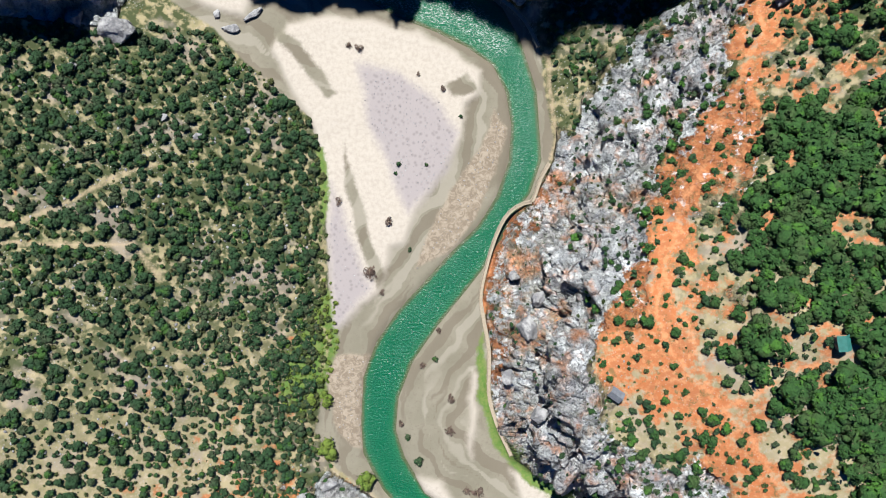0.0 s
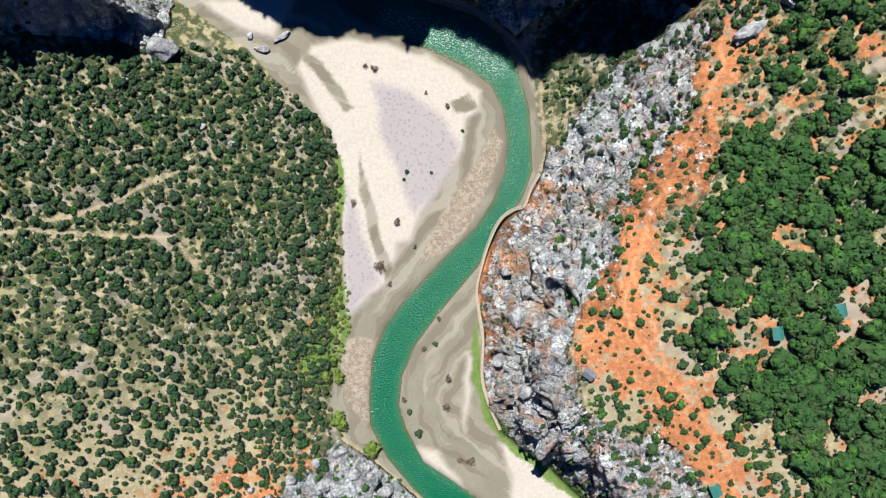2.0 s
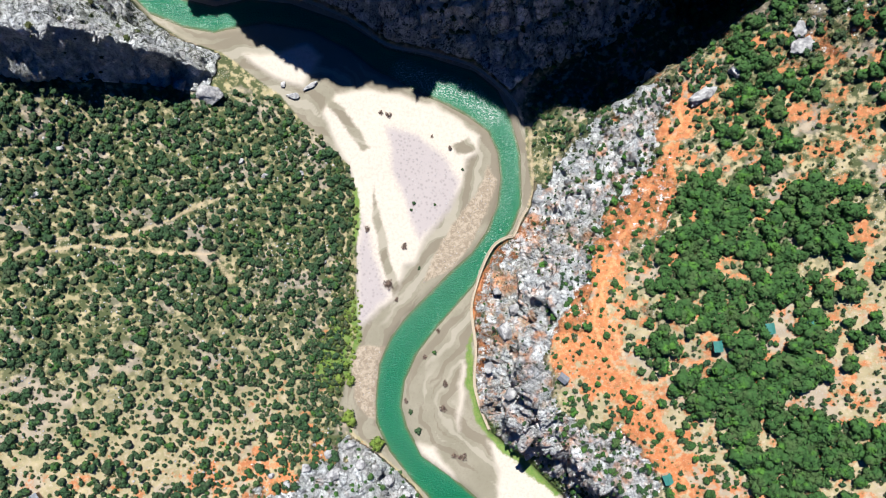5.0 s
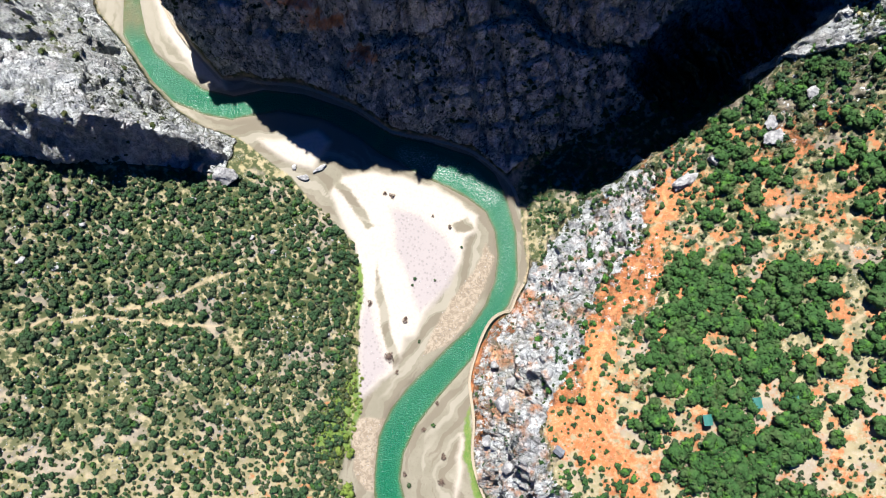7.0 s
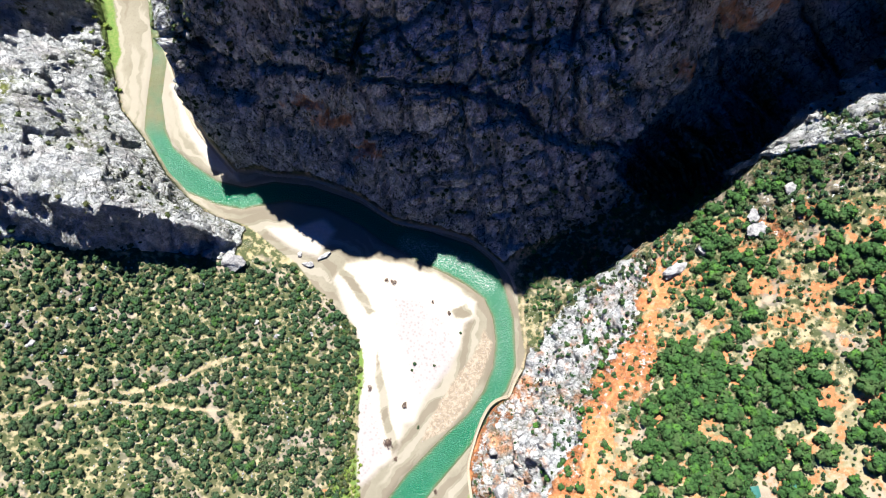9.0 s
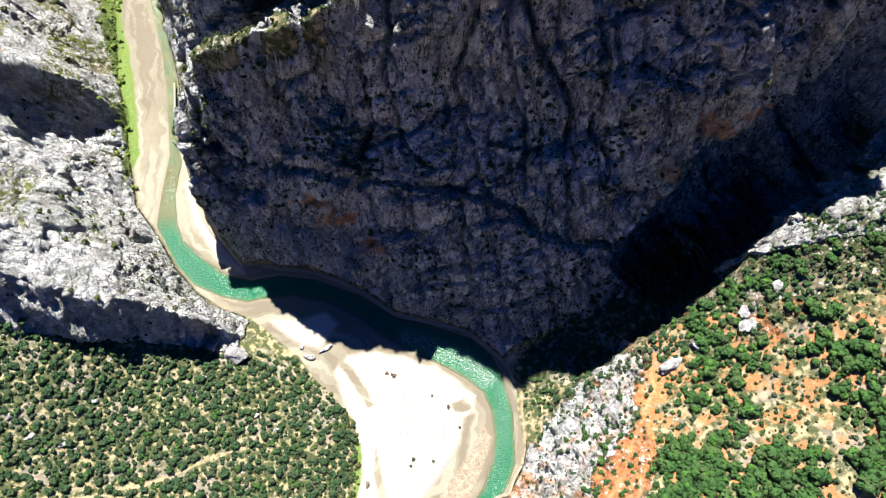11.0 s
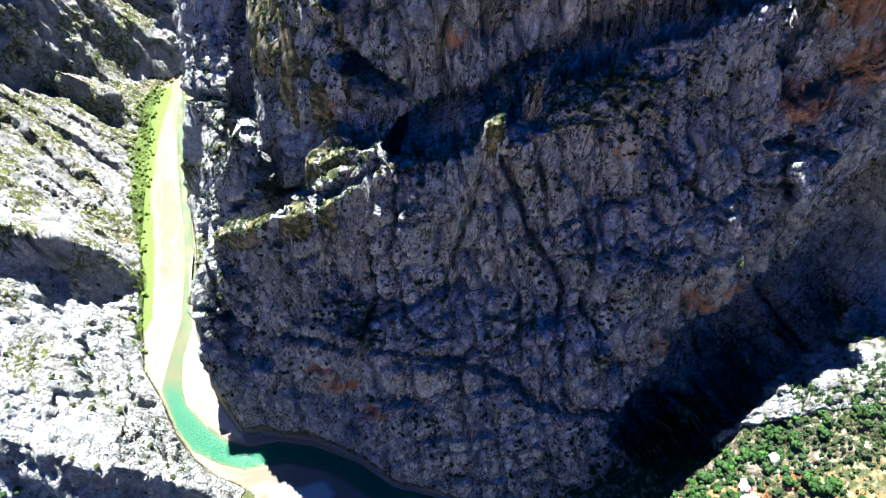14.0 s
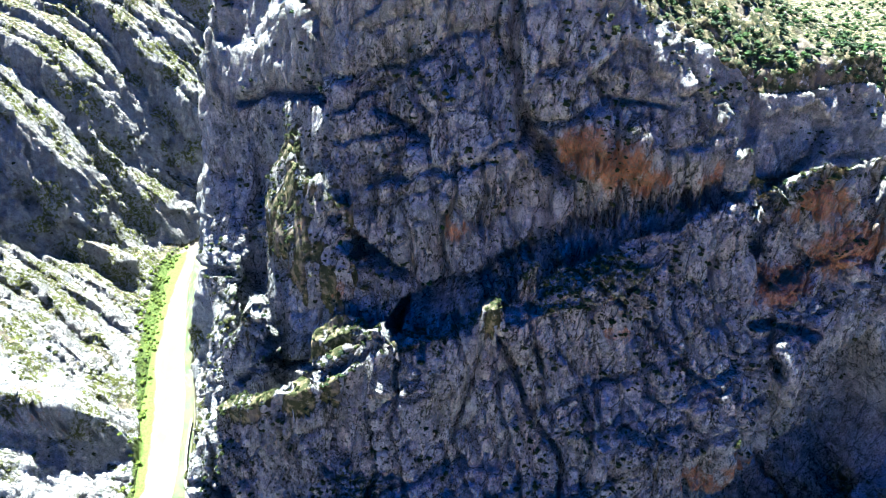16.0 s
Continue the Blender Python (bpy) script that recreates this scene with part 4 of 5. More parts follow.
recess = step(-0.004, 0.012, np.where(y > 90, inside(GORGE, fu + 0.25 * (fu2 - fu), fv + 0.25 * (fv2 - fv)), -1))
d -= recess * (20 + 16 * fbm(x * 0.05, y * 0.05, z * 0.05, 3, 351))
# joints of the great face: upright ones and ones that climb to the east, with alcoves between them
deep_face = great
for run, gap, wide, deep, seed in ((x + 0.22 * z + 5 * wob, 19, 1.5, 5.0, 301), (x + 0.3 * z - 3 * wob, 7.5, 0.9, 2.4, 311), (z - 0.42 * x + 4 * wob, 24, 1.5, 4.5, 321), (z - 0.5 * x - 3 * wob, 9, 0.8, 2.0, 331)):
    cell = np.floor(run / gap).astype(np.int64)
    off = np.abs(run - (cell + 0.2 + 0.6 * hash3(cell, 0 * cell, 0 * cell, seed)) * gap)
    held = step(0.44, 0.56, fbm(x * 0.028, y * 0.028, z * 0.028 + cell * 3.7, 2, seed))
    d -= deep_face * deep * held * step(wide * 1.4, 0.2 * wide, off * ragged)
d -= deep_face * 4.0 * step(0.52, 0.68, fbm(x * 0.030, y * 0.02, z * 0.016, 3, 341))
push = np.zeros_like(Z)
d = np.minimum(d, 6.0 - 3.8 * face_share[act])
push[act] = d * rock[act] * step(-0.5, -3.5, sd_bed[act])
PX, PY, PZ = X + NX * push, Y + NY * push, Z + NZ * push

verts = np.stack([PX, PY, PZ], -1).reshape(-1, 3)
nx, ny = X.shape
idx = np.arange(nx * ny).reshape(nx, ny)
quads = np.stack([idx[:-1, :-1], idx[1:, :-1], idx[1:, 1:], idx[:-1, 1:]], -1).reshape(-1, 4)
ATTR = {"rock": rock, "red": a_red, "bed": sd_bed, "pale": a_pale, "mauve": a_mauve, "olive": a_olive, "drift": a_drift, "turf": a_turf, "trail": a_trail,
        "rust": a_rust, "moss": a_moss, "scrub": a_scrub, "grime_and_shade": face, "dark_upstream": step(185, 300, Y) * step(-185, -230, X), "band": fbm(sd_water * 0.22 + 0.6 * warp_x, 0.012 * X, 0.012 * Y, 3, 66), "wet": np.clip(0.9 + sd_water, -5, 5)}


def land_piece(name, chosen, label, category):
    """One piece of the land: the cells of the sheet that belong to it."""
    q = quads[chosen]
    used, inv = np.unique(q, return_inverse=True)
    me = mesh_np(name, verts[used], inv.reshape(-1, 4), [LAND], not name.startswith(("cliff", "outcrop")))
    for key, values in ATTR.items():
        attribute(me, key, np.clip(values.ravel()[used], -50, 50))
    ob = new(name, me)
    return tagged(ob, label, category, kind="structure")


cx, cy = (X[:-1, :-1] + X[1:, 1:]) / 2, (Y[:-1, :-1] + Y[1:, 1:]) / 2
c_bed = (sd_bed[:-1, :-1] > -0.2).ravel()
c_rock = (rock[:-1, :-1] > 0.5).ravel()
fx, fy = cx.ravel(), cy.ravel()
main = ~c_bed & (fy > 92) & (fx > -215) & (fx < 230) & (fy < 480) & c_rock & ((fx > -130) | (fy > 120 + (-130 - fx) * 0.9)) & ~((fx > 45) & (fy < 78 + 0.42 * (fx - 45)))
left = ~c_bed & ~main & (fx < -108) & (fy > 60) & (fy < 185) & c_rock & (fx > -440)
upper = ~c_bed & ~main & ~left & (fx < -190) & (fy >= 150) & (fx > -440) & (fy < 740)
right = ~c_bed & ~main & ~left & ~upper & (fx > 5) & (fy < 125) & (fy > -140) & c_rock & (fx < 200)
white = ~c_bed & (fx < 8) & (fx > -95) & (fy < -78) & (fy > -140) & c_rock
land_piece("outcrop", white, "white broken limestone outcrop at the river's edge", "rock outcrop")
land_piece("riverbed", c_bed, "flat valley floor of pale gravel bars and grey silt", "riverbed")
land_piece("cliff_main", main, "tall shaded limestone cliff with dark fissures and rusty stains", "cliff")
land_piece("cliff_west", left, "sunlit grey limestone fin with a shaded drop", "cliff")
land_piece("cliff_upstream", upper, "pale limestone walls above the upstream river", "cliff")
land_piece("cliff_east", right, "broken grey limestone crag above the boardwalk", "cliff")
land_piece("ground", ~(c_bed | main | left | upper | right | white), "dry stony hillside of tan and red earth", "hillside")


def ground_at(x, y):
    x, y = np.atleast_1d(np.asarray(x, float)), np.atleast_1d(np.asarray(y, float))
    i = np.clip(np.searchsorted(gx, x) - 1, 0, nx - 2)
    j = np.clip(np.searchsorted(gy, y) - 1, 0, ny - 2)
    u, v = (x - gx[i]) / (gx[i + 1] - gx[i]), (y - gy[j]) / (gy[j + 1] - gy[j])
    h = HEIGHT + push * NZ
    return h[i, j] * (1 - u) * (1 - v) + h[i + 1, j] * u * (1 - v) + h[i, j + 1] * (1 - u) * v + h[i + 1, j + 1] * u * v


def sample(grid, x, y):
    i = np.clip(np.searchsorted(gx, x) - 1, 0, nx - 2)
    j = np.clip(np.searchsorted(gy, y) - 1, 0, ny - 2)
    return grid[i, j]


# ---- the river ----
wx, wy = np.arange(-262, 60, 1.0), np.arange(-146, 440, 1.0)
WXg, WYg = np.meshgrid(wx, wy, indexing="ij")
w_sd = inside(WATER, WXg, WYg)
keep = (w_sd > -4.5).ravel()
wi = np.arange(WXg.size).reshape(WXg.shape)
wq = np.stack([wi[:-1, :-1], wi[1:, :-1], wi[1:, 1:], wi[:-1, 1:]], -1).reshape(-1, 4)
wq = wq[keep[wq].all(1)]
used, inv = np.unique(wq, return_inverse=True)
wv = np.stack([WXg, WYg, 0 * WXg], -1).reshape(-1, 3)[used]
me = mesh_np("river", wv, inv.reshape(-1, 4), [RIVER])
attribute(me, "depth", np.clip(w_sd.ravel()[used], -5, 20))
attribute(me, "upstream", 0.85 * step(138, 152, wv[:, 1]))
rapids = line_distance([(-24, 87), (-8, 82), (8, 77), (19, 68)], wv[:, 0], wv[:, 1])
# sun glints down the bend, painted faintly with the foam's white
glints = line_distance([(27, 62), (29, 40), (26, 22)], wv[:, 0], wv[:, 1])
attribute(me, "foam_glint", np.maximum(step(8, 1, rapids), 0.2 * step(5, 1, glints)))
tagged(new("river", me), "shallow emerald-green river winding over gravel", "river", kind="structure")


# ---- plants ----
def ico_ball(sub):
    bm = bmesh.new()
    bmesh.ops.create_icosphere(bm, subdivisions=sub, radius=1.0)
    v = np.array([p.co for p in bm.verts])
    f = np.array([[p.index for p in q.verts] for q in bm.faces])
    bm.free()
    return v, f


def crown(seed, cards=170, lobes=7, flat=0.72, size=0.2, spread_out=0.55, core=True):
    """A crown one metre in radius on the origin: lobes of leaf sprays over a ragged dark core. Triangles."""
    r = np.random.default_rng(seed)
    cen = r.normal(0, 1, (lobes, 3))
    cen /= np.linalg.norm(cen, axis=1)[:, None]
    cen *= r.uniform(0.25, spread_out, (lobes, 1))
    cen[:, 2] = np.abs(cen[:, 2]) * 0.8
    rad = r.uniform(0.34, 0.56, lobes)
    k = r.integers(0, lobes, cards)
    n = r.normal(0, 1, (cards, 3))
    n[:, 2] = np.abs(n[:, 2]) * 1.1 - 0.25
    n /= np.linalg.norm(n, axis=1)[:, None]
    c = cen[k] + n * (rad[k] * r.uniform(0.78, 1.12, cards))[:, None]
    tilt = n + r.normal(0, 0.55, (cards, 3))
    tilt /= np.linalg.norm(tilt, axis=1)[:, None]
    a = np.cross(tilt, r.normal(0, 1, (cards, 3)))
    a /= np.linalg.norm(a, axis=1)[:, None]
    b = np.cross(tilt, a)
    s = r.uniform(0.6, 1.25, (cards, 1)) * size
    bend = 0.35 * s * n
    # a spray: a bent, uneven four-sided blade
    pts = []
    for q in range(4):
        ang = q * math.pi / 2 + r.uniform(-0.45, 0.45, (cards, 1))
        pts.append(c + (a * np.cos(ang) + b * np.sin(ang)) * s * r.uniform(0.6, 1.4, (cards, 1)) + bend * (0.5 if q % 2 else -0.5))
    v = np.stack(pts, 1).reshape(-1, 3)
    base = np.arange(cards)[:, None] * 4
    f = np.concatenate([base + np.array([[0, 1, 2]]), base + np.array([[0, 2, 3]])])
    if core:
        for i in range(lobes):
            bv, bf = ico_ball(1)
            bv = bv * (0.84 * rad[i] * (1 + 0.2 * r.normal(0, 1, (len(bv), 1)).clip(-1, 1))) + cen[i]
            f = np.concatenate([f, bf + len(v)])
            v = np.concatenate([v, bv])
    v[:, 2] *= flat
    v[:, 2] -= v[:, 2].min() * 0.9
    return v, f


def trunk_mesh(name, seed):
    """A tapered, leaning stem that forks into three limbs; one metre tall."""
    r = np.random.default_rng(seed)
    bm = bmesh.new()

    def limb(p, q, r0, r1):
        axis = (q - p).normalized()
        side = axis.orthogonal().normalized()
        up = axis.cross(side)
        rings = []
        for point, rad in ((p, r0), (q, r1)):
            rings.append([bm.verts.new(point + (side * math.cos(a) + up * math.sin(a)) * rad) for a in [i * math.tau / 6 for i in range(6)]])
        for i in range(6):
            bm.faces.new((rings[0][i], rings[0][(i + 1) % 6], rings[1][(i + 1) % 6], rings[1][i]))

    fork = Vector((r.uniform(-0.1, 0.1), r.uniform(-0.1, 0.1), 0.45))
    limb(Vector((0, 0, -0.15)), fork, 0.09, 0.065)
    for i in range(3):
        a = i * 2.1 + r.uniform(0, 1)
        limb(fork, fork + Vector((0.4 * math.cos(a), 0.4 * math.sin(a), 0.45)), 0.055, 0.02)
    me = bpy.data.meshes.new(name)
    bm.to_mesh(me)
    bm.free()
    me.materials.append(BARK)
    return me


def plant_things(name, kinds, mat, spots, label, category, group):
    """Plants one could pick out: each is an Empty with its trunk and crown. spots: x, y, radius, turn."""
    crowns = [mesh_np("crown", v, f, [mat], True) for v, f in kinds]
    trunks = [trunk_mesh("trunk", 90 + i) for i in range(len(kinds))]
    zs = ground_at([s[0] for s in spots], [s[1] for s in spots])
    for i, ((x, y, rad, turn), z) in enumerate(zip(spots, zs)):
        top = empty(name, pose(x, y, float(z) - 0.15, 0, 0, turn), label, category, group)
        top.scale = (rad, rad, rad)
        c, t = new("crown", crowns[i % len(crowns)]), new("trunk", trunks[i % len(trunks)])
        c.parent = t.parent = top


def plant_stuff(name, kinds, mat, spots, label, category, lift=-0.15):
    """Plants past counting, joined. spots: x, y, radius, turn (and a height)."""
    spots = np.array(spots, float)
    if not len(spots):
        return
    zs = ground_at(spots[:, 0], spots[:, 1]) if spots.shape[1] < 5 else spots[:, 4]
    V, F, at = [], [], 0
    for k, (v, f) in enumerate(kinds):
        s = spots[k :: len(kinds)]
        z = zs[k :: len(kinds)]
        if not len(s):
            continue
        c, q = np.cos(np.radians(s[:, 3])), np.sin(np.radians(s[:, 3]))
        x = (v[None, :, 0] * c[:, None] - v[None, :, 1] * q[:, None]) * s[:, 2:3] + s[:, 0:1]
        y = (v[None, :, 0] * q[:, None] + v[None, :, 1] * c[:, None]) * s[:, 2:3] + s[:, 1:2]
        h = v[None, :, 2] * s[:, 2:3] + z[:, None] + lift
        V.append(np.stack([x, y, h], -1).reshape(-1, 3))
        F.append((f[None] + (np.arange(len(s)) * len(v))[:, None, None] + at).reshape(-1, 3))
        at += len(s) * len(v)
    tagged(new(name, mesh_np(name, np.concatenate(V), np.concatenate(F), [mat], mat is not BOULDER)), label, category, kind="stuff")


def scatter(x0, x1, y0, y1, cell, chance, radius, seed):
    """Spots on a shaken grid, kept by chance(x, y), with radii between two bounds."""
    r = np.random.default_rng(seed)
    x, y = np.meshgrid(np.arange(x0, x1, cell), np.arange(y0, y1, cell))
    x, y = x.ravel() + r.uniform(-0.45, 0.45, x.size) * cell, y.ravel() + r.uniform(-0.45, 0.45, x.size) * cell
    keep = r.uniform(0, 1, x.size) < chance(x, y)
    x, y = x[keep], y[keep]
    u = r.uniform(0, 1, len(x)) ** 1.6
    return np.stack([x, y, radius[0] + (radius[1] - radius[0]) * u, r.uniform(0, 360, len(x))], 1)


def clump(x, y, size, seed):
    return fbm(x / size, y / size, 0 * x, 3, seed)


def off_limits(x, y):
    return (sample(sd_bed, x, y) > -1.2) | (sample(a_trail, x, y) > -0.7)


def west_chance(x, y):
    low = step(-10, -105, y + 0.25 * (x + 120))          # opener towards the lower slope
    low = low * step(-58, -80, x)
    p = 0.96 - 0.18 * low
    p = p * step(0.18 + 0.14 * low, 0.28 + 0.14 * low, clump(x, y, 6, 3))
    p = p * (1 - 0.75 * step(-2, 3, sample(sd_out, x, y))) * (1 - 0.85 * step(0.4, 0.7, sample(rock, x, y)))
    return np.where(off_limits(x, y), 0, p)


def oak_edge(y):
    """Where the close oaks begin, east of the red earth."""
    return np.interp(y, (-120, -68, -52, -41, -33, -13, 7, 22, 46, 65), (140, 108, 90, 75, 75, 74, 78, 84, 96, 106))


def east_chance(x, y):
    dense = step(-1, 5, x - oak_edge(y) + 7 * (clump(x, y, 12, 17) - 0.5))
    gaps = 0.29 + 0.05 * step(15, 45, y) + 0.04 * step(105, 130, x)
    p = np.where(dense > 0.5, 0.97 * step(gaps, gaps + 0.07, clump(x, y, 15, 9)), 0.8 * step(0.37, 0.47, clump(x, y, 8, 19)))
    p = p * (1 - 0.7 * step(0.5, 0.8, sample(rock, x, y)))
    clear = np.exp(-(((x - 146) / 13) ** 2 + ((y + 6) / 17) ** 2)) + np.exp(-(((x - 101) / 8) ** 2 + ((y + 56) / 8) ** 2))
    return np.where(off_limits(x, y) | (x < 40), 0, p * (1 - 0.8 * np.minimum(clear, 1)))


SCRUBS = [crown(100 + i, 44, 6, 0.85, 0.18) for i in range(6)]
OAKS = [crown(200 + i, 110, 9, 0.95, 0.14, 0.68) for i in range(6)]
TUFTS = [crown(300 + i, 30, 3, 0.7, 0.40, 0.4, False) for i in range(4)]
BUSHES = [crown(350 + i, 26, 3, 0.8, 0.2, 0.5) for i in range(5)]
BARE = [crown(400 + i, 120, 5, 0.75, 0.13, 0.6, False) for i in range(3)]

west = scatter(-225, -43, -124, 72, 2.6, west_chance, (1.0, 3.0), 31)
small_west = scatter(-225, -43, -124, 72, 3.0, lambda x, y: np.where(off_limits(x, y), 0, 0.8) * (1 - step(0.5, 0.8, sample(rock, x, y))), (0.4, 1.2), 32)
close = (west[:, 0] > -90) & (west[:, 1] > -60) & (west[:, 1] < 40)
close &= np.cumsum(close) <= 295
plant_things("shrub", SCRUBS, SCRUB, west[close].tolist(), "dense dark-green evergreen shrub on a dry slope", "shrub", "shrubs on the west slope")
plant_stuff("scrub", SCRUBS, SCRUB, west[~close], "dark-green maquis scrub covering the dry west hillside", "scrub")
plant_stuff("low_scrub", TUFTS, TUFT, small_west, "low olive-green tufts between the shrubs", "scrub")

east = scatter(42, 210, -126, 122, 3.9, east_chance, (2.3, 5.6), 41)
dense_e = step(-2, 8, east[:, 0] - oak_edge(east[:, 1]))
east[:, 2] *= (0.42 + 0.58 * dense_e) * (1 - 0.22 * step(25, 50, east[:, 1]))
small_east = scatter(40, 190, -130, 118, 3.0, lambda x, y: np.where(off_limits(x, y), 0, 0.6) * (1 - 0.5 * step(0.5, 0.8, sample(rock, x, y))), (0.45, 1.2), 42)
close = (east[:, 0] < 128) & (east[:, 1] > -85) & (east[:, 1] < 75)
close &= np.cumsum(close) <= 295
plant_things("oak_tree", OAKS, OAK, east[close].tolist(), "rounded green oak tree on red earth", "tree", "oaks on the east plateau")
plant_stuff("oak_wood", OAKS, OAK, east[~close], "close-grown green oaks on the east plateau", "woodland")
mid_east = scatter(46, 200, -124, 124, 2.9, lambda x, y: np.where(off_limits(x, y), 0, 0.8) * step(0.30, 0.42, clump(x, y, 7, 29)) * (1 - 0.55 * step(-3, 3, sample(sd_red, x, y))) * (1 - 0.8 * step(0.5, 0.8, sample(rock, x, y))), (0.9, 2.3), 45)
plant_stuff("plateau_scrub", BUSHES, SCRUB, mid_east, "olive-green scrub between the oaks on sandy red earth", "scrub")
plant_stuff("low_bushes", TUFTS, TUFT, small_east, "small olive bushes on red earth", "scrub")


ROW, COLUMN = (v.ravel() for v in np.meshgrid(np.arange(nx), np.arange(ny), indexing="ij"))


def cliff_spots(count, test, radius, seed):
    """Spots on the rock itself, on the ledges rather than the walls."""
    r = np.random.default_rng(seed)
    ok = test(PX.ravel(), PY.ravel(), ROW, COLUMN) & (sd_bed.ravel() < -2) & (X.ravel() > -440) & (X.ravel() < 340) & (Y.ravel() > -130) & (Y.ravel() < 540)
    at = np.flatnonzero(ok)
    at = r.choice(at, min(count, len(at)), replace=False)
    i, j = ROW[at], COLUMN[at]
    u = r.uniform(0, 1, len(i)) ** 2
    return np.stack([PX[i, j], PY[i, j], radius[0] + u * (radius[1] - radius[0]), r.uniform(0, 360, len(i)), PZ[i, j] - 0.1], 1)


ledgy = np.zeros_like(Z)
ledgy[act] = fbm(x * 0.07, y * 0.07, z * 0.09, 3, 91)
cleft_map = np.zeros_like(Z)
cleft_map[act] = cleft_near * (ledgy[act] > 0.45)
main_spots = cliff_spots(3400, lambda a, b, i, j: (rock[i, j] > 0.5) & (b > 96) & (b < 330) & (a > -150) & (a < 220) & (ledgy[i, j] > 0.60), (0.5, 2.1), 51)
plant_stuff("cliff_plants", TUFTS, TUFT, main_spots, "dark tufts rooted in cracks of the shaded cliff", "cliff plants")
cleft_spots = cliff_spots(900, lambda a, b, i, j: (cleft_map[i, j] > 0.5) & (b > 100) & (b < 300), (0.6, 2.0), 60)
plant_stuff("cleft_bushes", BUSHES, SCRUB, cleft_spots, "dark bushes lining the clefts of the cliff", "cliff plants")
ledge_spots = cliff_spots(900, lambda a, b, i, j: on_ledge[i, j] > 0.3, (0.5, 1.6), 59)
plant_stuff("ledge_grass", TUFTS, TUFT, ledge_spots, "yellow-green tufts on the sunny ledges of the cliff", "cliff plants")
side_spots = cliff_spots(1000, lambda a, b, i, j: (rock[i, j] > 0.4) & (a < -110) & (a > -420) & (b > 60) & (b < 520) & (ledgy[i, j] > 0.48), (0.7, 2.6), 52)
plant_stuff("ledge_plants", TUFTS, TUFT, side_spots, "sparse olive tufts on the pale upstream walls", "cliff plants")
outcrop_spots = scatter(-86, 6, -128, -80, 3.0, lambda x, y: np.where((sample(sd_out, x, y) > -4) & (sample(sd_bed, x, y) < -1), 0.42, 0), (0.6, 2.1), 58)
plant_stuff("outcrop_plants", SCRUBS, OAK, outcrop_spots, "green bushes among white broken rocks", "cliff plants")
strip_spots = cliff_spots(520, lambda a, b, i, j: (sd_strip[i, j] > -2) & (ledgy[i, j] > 0.42) & (b < 90), (0.5, 1.9), 53)
plant_stuff("crag_plants", BUSHES, SCRUB, strip_spots, "green bushes wedged among broken rocks", "cliff plants")
top_spots = cliff_spots(2200, lambda a, b, i, j: (b > 238) & (b < 540) & (a > 50) & (a < 340) & plateau[i, j], (0.8, 3.2), 54)
plant_stuff("summit_scrub", BUSHES, SCRUB, top_spots, "olive scrub on the sunlit top of the cliff", "scrub")
far_top = scatter(52, 430, 242, 640, 6.4, lambda x, y: np.where(y > 246 + 0.1 * np.maximum(x - 110, 0), 0.8, 0) * step(0.3, 0.45, clump(x, y, 16, 83)), (1.5, 4.2), 65)
plant_stuff("summit_wood", BUSHES, OAK, far_top, "low green trees and bushes on the sunlit summit slopes", "woodland")
bank = scatter(-64, -40, -80, 62, 2.6, lambda x, y: np.where((sample(sd_bed, x, y) < -0.3) & (sample(sd_bed, x, y) > -11), 0.85, 0), (0.8, 2.0), 55)
plant_stuff("bank_bushes", SCRUBS, TUFT, bank, "mixed olive and bare bushes along the west bank", "bushes")
up_bank = scatter(-320, -185, 150, 430, 3.0, lambda x, y: np.where(sample(a_turf, x, y) > -5, 0.75, 0) * step(0.3, 0.5, clump(x, y, 9, 77)) * (sample(sd_bed, x, y) < 1), (0.9, 2.6), 56)
plant_stuff("upstream_bushes", SCRUBS, LIME, up_bank, "bright green bushes along the upstream bank", "bushes")
gorge = scatter(36, 190, 56, 146, 3.2, lambda x, y: np.where((sample(sd_bed, x, y) < -1.5) & (y < 97 + 0.5 * (x - 45)), 0.85, 0) * np.where(y > 52 + 0.36 * (x - 40), 1, 0), (1.3, 3.0), 57)
plant_stuff("gully_scrub", BUSHES, SCRUB, gorge, "dark scrub on the slope beside the gully", "scrub")

reeds = scatter(-58, -34, -86, -14, 1.9, lambda x, y: np.where((sample(a_turf, x, y) > -3.5) & (sample(sd_bed, x, y) < 2), 0.8, 0), (0.5, 1.5), 64)
plant_stuff("bank_reeds", TUFTS, LIME, reeds, "bright yellow-green reeds and young growth on the west bank", "reeds")
plant_things("willow", OAKS, LIME, [(-41, -76, 4.2, 10), (-28, -87, 4.4, 80), (-42, -58, 3.2, 30), (-47, -58, 2.4, 140), (-44, -51, 2.0, 200)],
             "yellow-green young willow at the water's edge", "tree", "willows by the river")
plant_things("bare_bush", BARE, TWIGS, [(-26, -12, 3.6, 0), (-19, 5, 2.2, 40), (-30, 66, 2.0, 90), (-33.5, 67.5, 1.7, 10), (0, 52, 1.6, 70), (-9, 57, 1.1, 30), (2, -69, 2.6, 15), (3, -58, 2.2, 65),
                                        (12, -92, 2.7, 120), (8, -91, 2.1, 33), (-15, -67, 1.7, 77), (-37, 12, 1.9, 200), (-7, -46, 1.8, 310), (-2, -34, 1.6, 250), (-22, -20, 1.5, 5)],
             "leafless reddish-brown bush on the gravel bar", "bush", "bare bushes on the gravel")
